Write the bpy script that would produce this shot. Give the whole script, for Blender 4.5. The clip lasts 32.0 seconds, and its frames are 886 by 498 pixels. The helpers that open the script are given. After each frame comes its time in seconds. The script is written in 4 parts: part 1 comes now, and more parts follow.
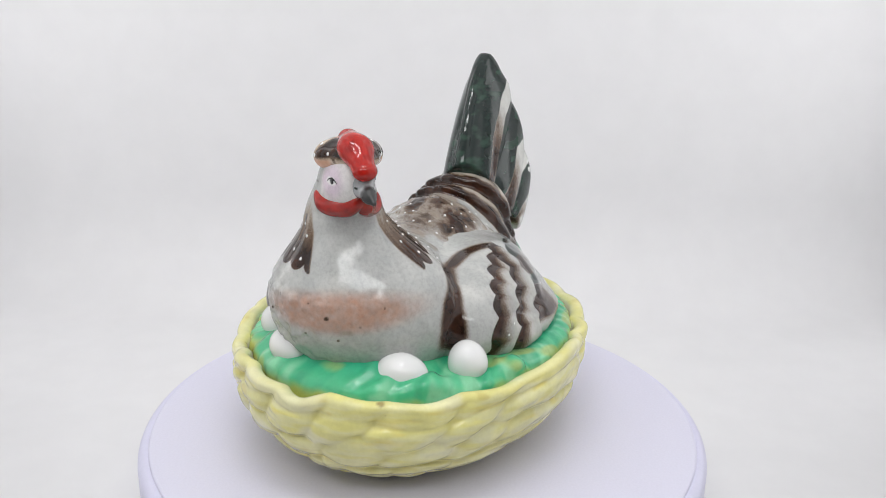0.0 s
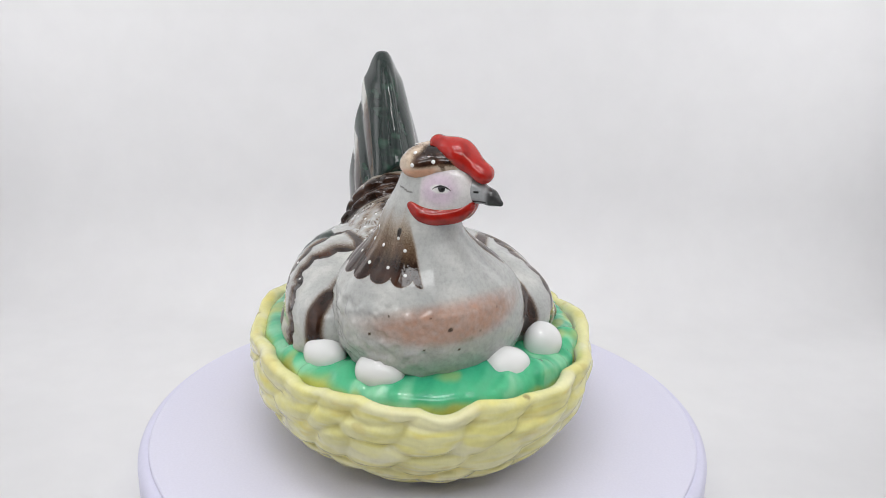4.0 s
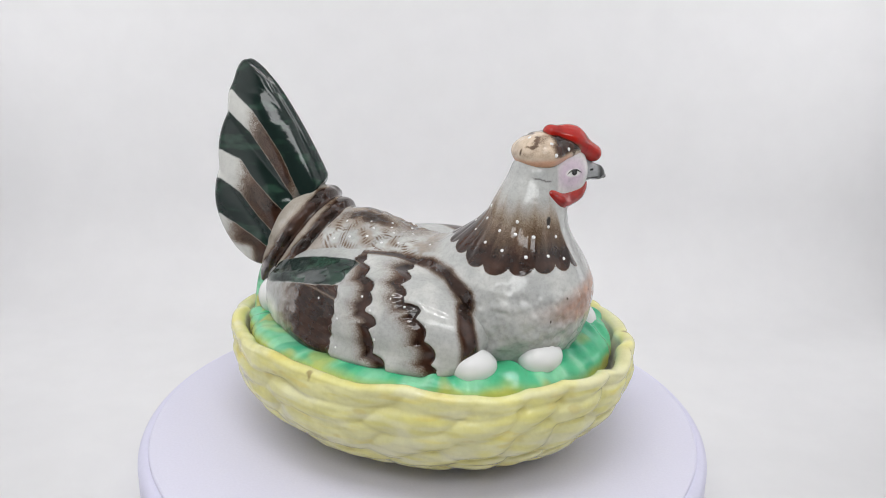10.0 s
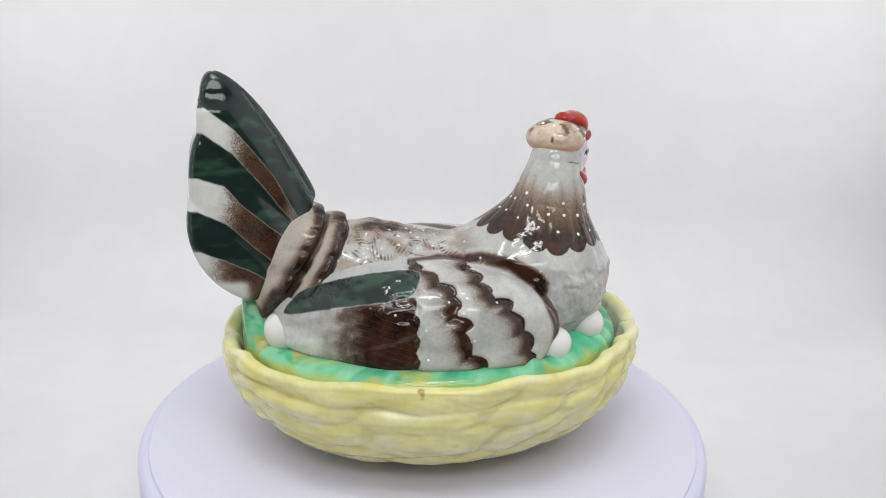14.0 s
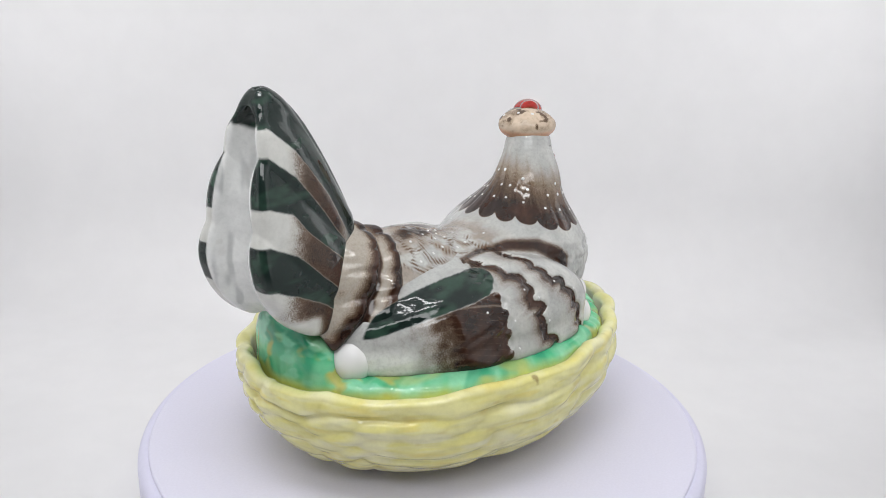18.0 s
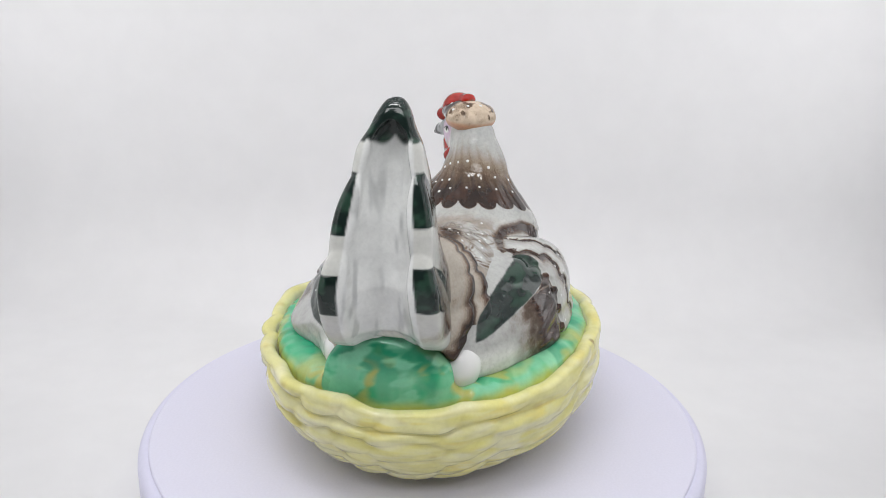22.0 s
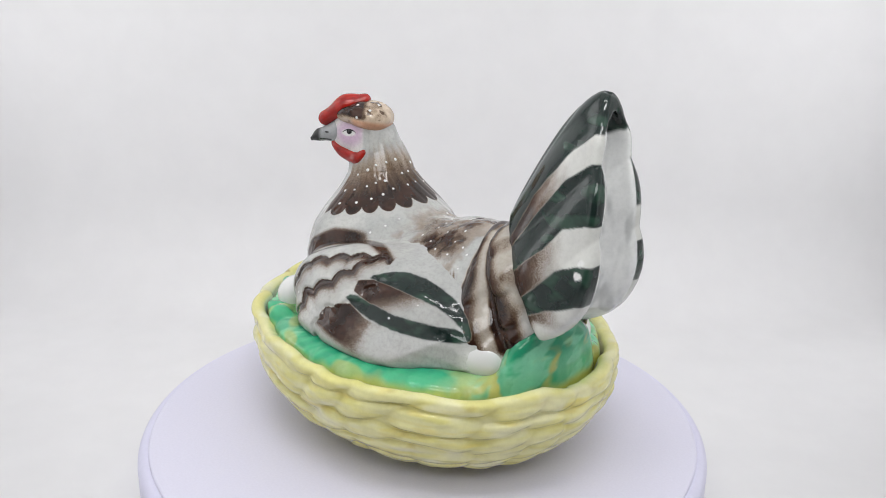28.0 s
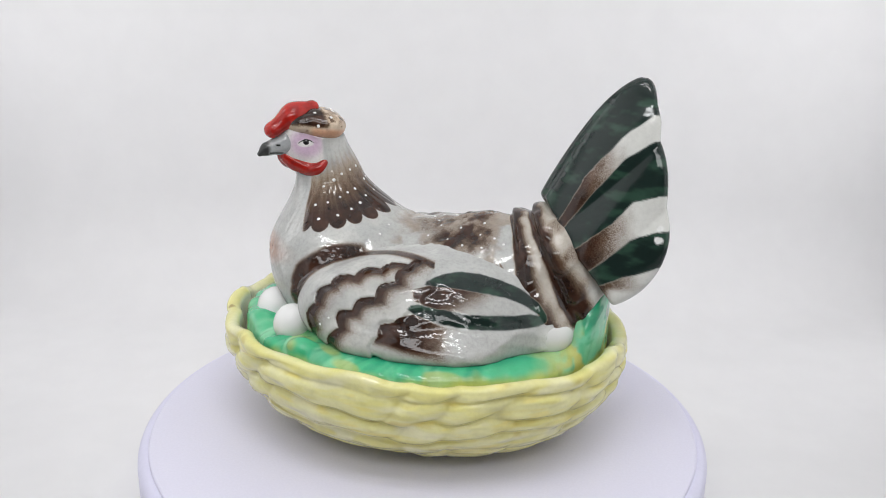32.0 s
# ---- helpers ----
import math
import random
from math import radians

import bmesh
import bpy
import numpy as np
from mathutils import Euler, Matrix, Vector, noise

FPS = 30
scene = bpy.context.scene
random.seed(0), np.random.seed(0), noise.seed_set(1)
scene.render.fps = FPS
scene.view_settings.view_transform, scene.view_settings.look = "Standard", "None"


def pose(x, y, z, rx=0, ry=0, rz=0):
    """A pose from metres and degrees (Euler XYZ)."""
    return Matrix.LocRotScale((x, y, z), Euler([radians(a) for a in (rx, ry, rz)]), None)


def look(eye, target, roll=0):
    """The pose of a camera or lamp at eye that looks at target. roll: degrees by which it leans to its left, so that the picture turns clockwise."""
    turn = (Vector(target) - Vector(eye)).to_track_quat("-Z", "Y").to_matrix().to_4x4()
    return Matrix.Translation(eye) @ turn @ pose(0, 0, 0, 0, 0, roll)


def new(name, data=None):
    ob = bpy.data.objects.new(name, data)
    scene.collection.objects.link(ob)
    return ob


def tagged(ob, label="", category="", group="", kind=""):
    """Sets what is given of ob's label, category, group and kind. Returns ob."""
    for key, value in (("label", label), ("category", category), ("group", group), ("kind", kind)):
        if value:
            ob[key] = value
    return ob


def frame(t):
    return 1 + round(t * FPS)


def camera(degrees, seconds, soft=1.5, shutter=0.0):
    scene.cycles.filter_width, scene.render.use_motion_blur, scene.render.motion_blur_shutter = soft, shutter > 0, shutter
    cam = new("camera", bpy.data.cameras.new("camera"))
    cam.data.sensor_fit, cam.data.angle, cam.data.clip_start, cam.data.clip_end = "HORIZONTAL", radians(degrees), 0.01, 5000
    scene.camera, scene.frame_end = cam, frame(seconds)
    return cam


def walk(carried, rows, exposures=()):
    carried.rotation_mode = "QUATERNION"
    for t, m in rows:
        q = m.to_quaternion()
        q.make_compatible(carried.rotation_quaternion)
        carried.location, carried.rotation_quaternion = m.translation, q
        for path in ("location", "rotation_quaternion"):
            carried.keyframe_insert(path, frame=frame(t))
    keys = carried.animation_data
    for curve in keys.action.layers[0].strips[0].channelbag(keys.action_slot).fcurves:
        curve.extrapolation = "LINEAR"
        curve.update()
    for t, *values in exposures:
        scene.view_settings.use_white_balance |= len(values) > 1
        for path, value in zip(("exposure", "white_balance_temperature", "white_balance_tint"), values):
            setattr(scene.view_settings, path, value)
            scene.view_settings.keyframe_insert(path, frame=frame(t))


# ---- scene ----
# A glazed earthenware hen-on-nest dish turning on a motor turntable inside a white light tent.
# Hen space: millimetres, x towards the breast, y to the hen's left, z up from the turntable, origin on the turning axis.

# ---- camera ----
LENS = 54.9
cam = camera(LENS, 32.0, soft=0.95)
VIEW = look((0.0, -0.3618, 0.1972), (0.0071, 0.0, 0.0809), 1.16)
walk(cam, [(0.0, VIEW), (32.0, VIEW)], exposures=[(0.0, -0.07), (32.0, -0.07)])

# ---- light: a closed white tent with lamps under its roof, and added fill lamps around ----
world = bpy.data.worlds.new("tent_air")
world.use_nodes = True
world.node_tree.nodes["Background"].inputs[0].default_value = (1.0, 1.0, 1.0, 1.0)
world.node_tree.nodes["Background"].inputs[1].default_value = 0.05
scene.world = world


def area_lamp(name, place, target, wide, deep, watts, tint=(0.980, 0.985, 0.995)):
    data = bpy.data.lights.new(name, "AREA")
    data.shape, data.size, data.size_y, data.energy, data.color = "RECTANGLE", wide, deep, watts, tint
    ob = new(name, data)
    ob.matrix_world = look(place, target)
    return ob


area_lamp("tent_lamp_roof", (0.0, -0.10, 0.555), (0.0, -0.10, 0.0), 0.82, 0.74, 0.66)
area_lamp("tent_strip_front", (-0.02, -0.28, 0.54), (0.0, -0.10, 0.0), 0.30, 0.022, 0.48)
area_lamp("tent_strip_middle", (-0.02, -0.17, 0.54), (0.0, -0.06, 0.0), 0.30, 0.022, 0.48)
# added, unseen fill that brightens the dish front and the plate
area_lamp("fill_lamp_front", (0.0, -0.47, 0.45), (0.0, 0.02, 0.03), 0.44, 0.10, 0.92)
for sx in (-1, 1):
    # added, unseen fill panel at each side, to even out the light
    area_lamp("fill_lamp_side", (sx * 0.415, -0.15, 0.25), (0.0, -0.05, 0.16), 0.60, 0.54, 0.50)
    # added, unseen fill that lifts the backdrop towards its left and right edges
    area_lamp("fill_lamp_backdrop", (sx * 0.405, 0.17, 0.24), (sx * 0.22, 0.285, 0.22), 0.20, 0.50, 0.47)

# ---- materials ----


def shader(name, rough=0.15, spec=0.5, coat=0.0):
    m = bpy.data.materials.new(name)
    m.use_nodes = True
    b = m.node_tree.nodes["Principled BSDF"]
    b.inputs["Roughness"].default_value = rough
    b.inputs["Specular IOR Level"].default_value = spec
    b.inputs["Coat Weight"].default_value = coat
    b.inputs["Coat Roughness"].default_value = 0.05
    return m, m.node_tree.nodes, m.node_tree.links, b


def noise_node(nodes, links, scale, detail=4.0, rough=0.55):
    co = nodes.new("ShaderNodeTexCoord")
    n = nodes.new("ShaderNodeTexNoise")
    n.inputs["Scale"].default_value, n.inputs["Detail"].default_value, n.inputs["Roughness"].default_value = scale, detail, rough
    links.new(co.outputs["Object"], n.inputs["Vector"])
    return n


def ramp(nodes, links, source, low, high, a=0.0, b=1.0):
    r = nodes.new("ShaderNodeMapRange")
    r.inputs["From Min"].default_value, r.inputs["From Max"].default_value = low, high
    r.inputs["To Min"].default_value, r.inputs["To Max"].default_value = a, b
    links.new(source, r.inputs["Value"])
    return r.outputs["Result"]


def mix_node(nodes, links, factor, a, b, blend="MIX"):
    m = nodes.new("ShaderNodeMix")
    m.data_type, m.blend_type = "RGBA", blend
    for socket, value in ((m.inputs["Factor"], factor), (m.inputs["A"], a), (m.inputs["B"], b)):
        if hasattr(value, "is_output"):
            links.new(value, socket)
        elif isinstance(value, tuple):
            socket.default_value = (*value, 1.0)
        else:
            socket.default_value = value
    return m.outputs["Result"]


def bump_node(nodes, links, bsdf, height, strength, distance):
    b = nodes.new("ShaderNodeBump")
    b.inputs["Strength"].default_value, b.inputs["Distance"].default_value = strength, distance
    links.new(height, b.inputs["Height"])
    links.new(b.outputs["Normal"], bsdf.inputs["Normal"])
    if bsdf.inputs["Coat Weight"].default_value > 0:
        links.new(b.outputs["Normal"], bsdf.inputs["Coat Normal"])


def painted_glaze(name, rough=0.05, grain=0.12, relief=0.10, hammer=0.34, fine_scale=2000.0, wear=0.16):
    """Hand-painted glaze: the attribute 'paint' is the pigment, its alpha how much of the sponged brown lies over it."""
    m, nodes, links, b = shader(name, rough, 0.46)
    a = nodes.new("ShaderNodeAttribute")
    a.attribute_name = "paint"
    fine = noise_node(nodes, links, fine_scale, 3.0, 0.6)
    broad = noise_node(nodes, links, 110.0, 4.0, 0.6)
    shift = nodes.new("ShaderNodeMath")
    shift.operation = "MULTIPLY_ADD"
    links.new(ramp(nodes, links, fine.outputs["Fac"], 0.34, 0.66, -grain, grain), shift.inputs[0])
    bell = nodes.new("ShaderNodeMath")
    bell.operation = "MULTIPLY"
    links.new(ramp(nodes, links, a.outputs["Alpha"], 0.0, 0.3, 0.0, 1.0), bell.inputs[0])
    links.new(ramp(nodes, links, a.outputs["Alpha"], 0.45, 1.0, 1.0, 0.35), bell.inputs[1])
    links.new(bell.outputs[0], shift.inputs[1])
    links.new(a.outputs["Alpha"], shift.inputs[2])
    brown = mix_node(nodes, links, ramp(nodes, links, broad.outputs["Fac"], 0.35, 0.65), (0.016, 0.0080, 0.0055), (0.050, 0.021, 0.012))
    thin = mix_node(nodes, links, ramp(nodes, links, shift.outputs[0], 0.03, 0.55, 0.0, 0.86), a.outputs["Color"], (0.15, 0.088, 0.045))
    colour = mix_node(nodes, links, ramp(nodes, links, shift.outputs[0], 0.30, 0.80), thin, brown)
    tone = ramp(nodes, links, broad.outputs["Fac"], 0.3, 0.7, 0.90, 1.06)
    grime = noise_node(nodes, links, 650.0, 5.0, 0.7)
    dust = ramp(nodes, links, grime.outputs["Fac"], 0.32, 0.55, 1.0 - wear, 1.0)
    links.new(mix_node(nodes, links, 1.0, mix_node(nodes, links, 1.0, colour, tone, "MULTIPLY"), dust, "MULTIPLY"), b.inputs["Base Color"])
    links.new(ramp(nodes, links, broad.outputs["Fac"], 0.3, 0.7, rough * 0.7, rough * 1.5), b.inputs["Roughness"])
    # slow swells of the mould and small hammered dents under the glaze
    dents = noise_node(nodes, links, 330.0, 2.0, 0.5)
    both = nodes.new("ShaderNodeMath")
    both.operation = "MULTIPLY_ADD"
    links.new(dents.outputs["Fac"], both.inputs[0])
    both.inputs[1].default_value = hammer
    links.new(broad.outputs["Fac"], both.inputs[2])
    bump_node(nodes, links, b, both.outputs[0], relief * 2.0, 0.001)
    return m


def tinted(name, rgb, rough, scale, amount, relief=0.1):
    """One pigment with cloudy changes of tone and a slightly uneven face."""
    m, nodes, links, b = shader(name, rough, 0.5)
    n = noise_node(nodes, links, scale)
    dark = tuple(c * (1.0 - amount) for c in rgb)
    links.new(mix_node(nodes, links, ramp(nodes, links, n.outputs["Fac"], 0.3, 0.7), dark, rgb), b.inputs["Base Color"])
    bump_node(nodes, links, b, n.outputs["Fac"], relief, 0.0005)
    return m


GLAZE = painted_glaze("painted_glaze")
FEATHER = painted_glaze("tail_glaze", 0.06, 0.16, 0.08, 0.3, wear=0.07)
GRASS = painted_glaze("green_glaze", 0.04, 0.2, 0.16, 0.2, wear=0.05)
STRAW = painted_glaze("yellow_glaze", 0.06, 0.2, 0.09, 0.1, wear=0.04)
RED = tinted("red_enamel", (0.37, 0.015, 0.009), 0.05, 260.0, 0.45, 0.18)
COMB = painted_glaze("red_glaze", 0.05, 0.2, 0.12, wear=0.1)
BEAK = painted_glaze("beak_glaze", 0.1, 0.2, 0.1)
BLACK = tinted("black_enamel", (0.012, 0.011, 0.011), 0.25, 300.0, 0.3)
STRAW_PLAIN = tinted("plain_yellow_glaze", (0.68, 0.63, 0.27), 0.08, 120.0, 0.2, 0.06)
WHITE = tinted("white_glaze", (0.76, 0.76, 0.75), 0.05, 90.0, 0.05, 0.06)
DISC = tinted("turntable_plastic", (0.70, 0.69, 0.82), 0.55, 900.0, 0.04, 0.05)
SHELL = tinted("turntable_shell", (0.66, 0.65, 0.80), 0.4, 700.0, 0.04, 0.05)
DARK_FRONT = tinted("dark_front", (0.05, 0.05, 0.052), 0.9, 30.0, 0.2)
PAPER = tinted("tent_fabric", (0.80, 0.795, 0.80), 0.9, 40.0, 0.03, 0.05)

# ---- sculpting in numpy: signed distances in millimetres, meshed by surface nets ----


def smooth(a, b, v):
    t = np.clip((v - a) / (b - a), 0.0, 1.0)
    return t * t * (3.0 - 2.0 * t)


def smin(a, b, k):
    h = np.clip(0.5 + 0.5 * (b - a) / k, 0.0, 1.0)
    return b + (a - b) * h - k * h * (1.0 - h)


def smax(a, b, k):
    return -smin(-a, -b, k)


def ellipsoid(x, y, z, c, r, turn=0.0, tip=0.0):
    """turn: degrees about z; tip: degrees by which the front end rises."""
    u, v, w = x - c[0], y - c[1], z - c[2]
    if turn:
        k, s = math.cos(radians(turn)), math.sin(radians(turn))
        u, v = k * u + s * v, -s * u + k * v
    if tip:
        k, s = math.cos(radians(tip)), math.sin(radians(tip))
        u, w = k * u + s * w, -s * u + k * w
    k0 = np.sqrt((u / r[0]) ** 2 + (v / r[1]) ** 2 + (w / r[2]) ** 2)
    k1 = np.sqrt((u / r[0] ** 2) ** 2 + (v / r[1] ** 2) ** 2 + (w / r[2] ** 2) ** 2)
    return k0 * (k0 - 1.0) / np.maximum(k1, 1e-6)


def capsule(x, y, z, a, b, ra, rb):
    ax, ay, az = (b[i] - a[i] for i in range(3))
    t = np.clip(((x - a[0]) * ax + (y - a[1]) * ay + (z - a[2]) * az) / (ax * ax + ay * ay + az * az), 0.0, 1.0)
    return np.sqrt((x - a[0] - t * ax) ** 2 + (y - a[1] - t * ay) ** 2 + (z - a[2] - t * az) ** 2) - (ra + (rb - ra) * t)


def outline(x, z, points):
    """Signed distance to a closed outline in a plane, negative inside."""
    d = np.full(x.shape, 1e9, dtype=np.float32)
    inside = np.zeros(x.shape, dtype=bool)
    for (x0, z0), (x1, z1) in zip(points, points[1:] + points[:1]):
        ex, ez = x1 - x0, z1 - z0
        t = np.clip(((x - x0) * ex + (z - z0) * ez) / (ex * ex + ez * ez), 0.0, 1.0)
        d = np.minimum(d, (x - x0 - t * ex) ** 2 + (z - z0 - t * ez) ** 2)
        if z0 != z1:
            inside ^= ((z0 > z) != (z1 > z)) & (x < x0 + (z - z0) * ex / ez)
    return np.where(inside, -1.0, 1.0) * np.sqrt(d)


def rounded(points, times=2):
    """The outline with its corners cut round."""
    for _ in range(times):
        out = []
        for (x0, z0), (x1, z1) in zip(points, points[1:] + points[:1]):
            out += [(0.75 * x0 + 0.25 * x1, 0.75 * z0 + 0.25 * z1), (0.25 * x0 + 0.75 * x1, 0.25 * z0 + 0.75 * z1)]
        points = out
    return points


LATTICE = np.random.RandomState(5).rand(32, 32, 32).astype(np.float32)


def clouds(x, y, z, scale, octaves=1):
    """Smooth noise from 0 to 1; scale: the size of its lumps in millimetres."""
    total, weight, size = 0.0, 0.0, 1.0
    for o in range(octaves):
        p = [np.asarray(c, dtype=np.float64) * 2 ** o / scale + 7.3 * o + 50.0 for c in (x, y, z)]
        i = [np.floor(c).astype(int) for c in p]
        f = [c - k for c, k in zip(p, i)]
        f = [c * c * (3.0 - 2.0 * c) for c in f]
        v = 0.0
        for a in (0, 1):
            for b in (0, 1):
                for c in (0, 1):
                    w = (f[0] if a else 1 - f[0]) * (f[1] if b else 1 - f[1]) * (f[2] if c else 1 - f[2])
                    v = v + w * LATTICE[(i[0] + a) % 32, (i[1] + b) % 32, (i[2] + c) % 32]
        total, weight, size = total + v * size, weight + size, size * 0.5
    return total / weight


def surface_net(field, low, high, step):
    """The zero surface of field(x, y, z) in a box, as points and quads."""
    axes = [np.arange(a, b + step, step, dtype=np.float32) for a, b in zip(low, high)]
    n = [len(a) for a in axes]
    # a coarse look first; only places near the surface are worked out in full
    coarse = field(*np.meshgrid(*(a[::4] for a in axes), indexing="ij")).astype(np.float32)
    value = coarse.repeat(4, 0).repeat(4, 1).repeat(4, 2)[:n[0], :n[1], :n[2]].copy()
    for i in range(0, n[0], 40):
        near = np.argwhere(np.abs(value[i:i + 40]) < 5.5 * step + 1.5)
        if len(near):
            near[:, 0] += i
            value[tuple(near.T)] = field(*(axes[k][near[:, k]].astype(np.float64) for k in range(3)))
    inside = value < 0
    count = sum(inside[a:n[0] - 1 + a, b:n[1] - 1 + b, c:n[2] - 1 + c].astype(np.int8) for a in (0, 1) for b in (0, 1) for c in (0, 1))
    cells = np.argwhere((count > 0) & (count < 8))
    index = np.full([k - 1 for k in n], -1, dtype=np.int64)
    index[tuple(cells.T)] = np.arange(len(cells))
    points, hits = np.zeros((len(cells), 3)), np.zeros(len(cells))
    for axis in range(3):
        o1, o2 = [k for k in range(3) if k != axis]
        for a in (0, 1):
            for b in (0, 1):
                p = cells.copy()
                p[:, o1] += a
                p[:, o2] += b
                q = p.copy()
                q[:, axis] += 1
                v0, v1 = value[tuple(p.T)], value[tuple(q.T)]
                cross = (v0 < 0) != (v1 < 0)
                t = np.where(cross, v0 / np.where(cross, v0 - v1, 1.0), 0.0)
                at = p.astype(float)
                at[:, axis] += t
                points[cross] += at[cross]
                hits[cross] += 1
    points = points / hits[:, None] * step + np.array(low)
    quads = []
    for axis in range(3):
        o1, o2 = (axis + 1) % 3, (axis + 2) % 3
        a = np.take(inside, range(n[axis] - 1), axis=axis)
        b = np.take(inside, range(1, n[axis]), axis=axis)
        e = np.argwhere(a != b)
        e = e[(e[:, o1] > 0) & (e[:, o2] > 0) & (e[:, o1] < n[o1] - 1) & (e[:, o2] < n[o2] - 1)]
        flip = a[tuple(e.T)]
        corner = []
        for d1, d2 in ((-1, -1), (0, -1), (0, 0), (-1, 0)):
            c = e.copy()
            c[:, o1] += d1
            c[:, o2] += d2
            corner.append(index[tuple(c.T)])
        f = np.stack(corner, axis=1)
        quads.append(np.where(flip[:, None], f, f[:, ::-1]))
    return points, np.concatenate(quads)


def mesh_from(name, points, quads, material, paint=None):
    """points in millimetres; paint: rows of red, green, blue and sponged brown."""
    me = bpy.data.meshes.new(name)
    me.vertices.add(len(points))
    me.vertices.foreach_set("co", (np.asarray(points) * 0.001).astype(np.float32).ravel())
    me.loops.add(quads.size)
    me.loops.foreach_set("vertex_index", quads.astype(np.int32).ravel())
    me.polygons.add(len(quads))
    me.polygons.foreach_set("loop_start", np.arange(0, quads.size, 4, dtype=np.int32))
    me.update(calc_edges=True)
    me.polygons.foreach_set("use_smooth", np.ones(len(quads), dtype=bool))
    if paint is not None:
        layer = me.attributes.new("paint", "FLOAT_COLOR", "POINT")
        layer.data.foreach_set("color", np.asarray(paint, dtype=np.float32).ravel())
    me.materials.append(material)
    me.validate()
    return me


def part(name, me, parent, label="", at=None):
    ob = new(name, me)
    ob.parent = parent
    if at is not None:
        ob.matrix_basis = at
    if label:
        ob["label"] = label
    return ob


def lathe(name, rows, material, sides=128, cap=True):
    """A turned body from (radius, height) rows in metres."""
    bm = bmesh.new()
    rings = []
    for r, z in rows:
        rings.append([bm.verts.new((r * math.cos(math.tau * k / sides), r * math.sin(math.tau * k / sides), z)) for k in range(sides)])
    for a, b in zip(rings, rings[1:]):
        for k in range(sides):
            bm.faces.new((a[k], a[(k + 1) % sides], b[(k + 1) % sides], b[k]))
    if cap:
        bm.faces.new(rings[-1])
        bm.faces.new(rings[0][::-1])
    bmesh.ops.recalc_face_normals(bm, faces=bm.faces[:])
    for f in bm.faces:
        f.smooth = len(f.verts) == 4
    me = bpy.data.meshes.new(name)
    bm.to_mesh(me)
    bm.free()
    me.materials.append(material)
    return me


# ---- the tent: floor and back in one sweep, sides, roof and front ----
FLOOR = -0.045
BACK, SIDE, FRONT, ROOF = 0.285, 0.42, -0.52, 0.56


def sheet(name, rows, thick, label):
    """A bent sheet along x from (y, z) rows."""
    bm = bmesh.new()
    lines = [[bm.verts.new((sx * (SIDE + 0.02), y, z)) for sx in (-1, 1)] for y, z in rows]
    for a, b in zip(lines, lines[1:]):
        bm.faces.new((a[0], a[1], b[1], b[0]))
    bmesh.ops.recalc_face_normals(bm, faces=bm.faces[:])
    for f in bm.faces:
        f.smooth = True
    me = bpy.data.meshes.new(name)
    bm.to_mesh(me)
    bm.free()
    me.materials.append(PAPER)
    ob = new(name, me)
    mod = ob.modifiers.new("thickness", "SOLIDIFY")
    mod.thickness, mod.offset = thick, 1.0
    return tagged(ob, label, "backdrop", kind="structure")


BEND = 0.08
bend_rows = [(BACK - BEND + BEND * math.sin(a), FLOOR + BEND - BEND * math.cos(a)) for a in (radians(d) for d in range(0, 91, 6))]
sweep = sheet("backdrop", [(FRONT - 0.02, FLOOR)] + bend_rows + [(BACK, ROOF + 0.02)], 0.002, "seamless white fabric sweep, floor bending up into back wall")


def slab(name, lo, hi, label, category, material=PAPER):
    bm = bmesh.new()
    bmesh.ops.create_cube(bm, size=1.0)
    for v in bm.verts:
        v.co = Vector([lo[i] + (v.co[i] + 0.5) * (hi[i] - lo[i]) for i in range(3)])
    me = bpy.data.meshes.new(name)
    bm.to_mesh(me)
    bm.free()
    me.materials.append(material)
    return tagged(new(name, me), label, category, kind="structure")


slab("wall_west", (-SIDE - 0.01, FRONT, FLOOR + 0.001), (-SIDE, BACK - 0.003, ROOF), "plain white fabric side of the tent", "wall")
slab("wall_east", (SIDE, FRONT, FLOOR + 0.001), (SIDE + 0.01, BACK - 0.003, ROOF), "plain white fabric side of the tent", "wall")
# unseen wall behind the camera, added dark so the glaze mirrors little white
slab("wall_south", (-SIDE, FRONT - 0.01, FLOOR + 0.001), (SIDE, FRONT, ROOF), "plain dark front wall, unseen, added to keep reflections in the glaze dark", "wall", DARK_FRONT)
slab("ceiling", (-SIDE, FRONT, ROOF), (SIDE, BACK - 0.003, ROOF + 0.01), "plain white fabric roof of the tent", "ceiling")

# ---- the turntable ----
turntable = tagged(new("turntable"), "round lavender-white plastic motor turntable on the tent floor", "turntable")
turntable.matrix_basis = pose(0, 0, FLOOR)
H = -FLOOR
shoulder = [(0.1293 - 0.0045 * (1 - math.cos(a)), H - 0.0058 + 0.0045 * math.sin(a)) for a in (radians(d) for d in range(0, 91, 10))]
part("base", lathe("base", [(0.1255, 0.0), (0.1285, 0.001), (0.1293, 0.004)] + shoulder + [(0.118, H - 0.0016)], SHELL, 160), turntable)
top_disc = part("top_disc", lathe("top_disc", [(0.1240, -0.003), (0.1246, -0.0010), (0.1243, -0.0003), (0.1235, 0.0)], DISC, 160), turntable,
                "smooth pale lavender turning plate", pose(0, 0, H))

# ---- the basket ----
BASKET, ASKEW = (1.7, -3.8), -6.6
# outer half lengths and half widths of the bowl, by height
BOWL_Z = (1.0, 4.0, 9.0, 16.0, 24.0, 32.0, 40.0, 47.0)
BOWL_A = (59.0, 65.5, 73.0, 80.6, 87.2, 91.4, 92.8, 92.6)
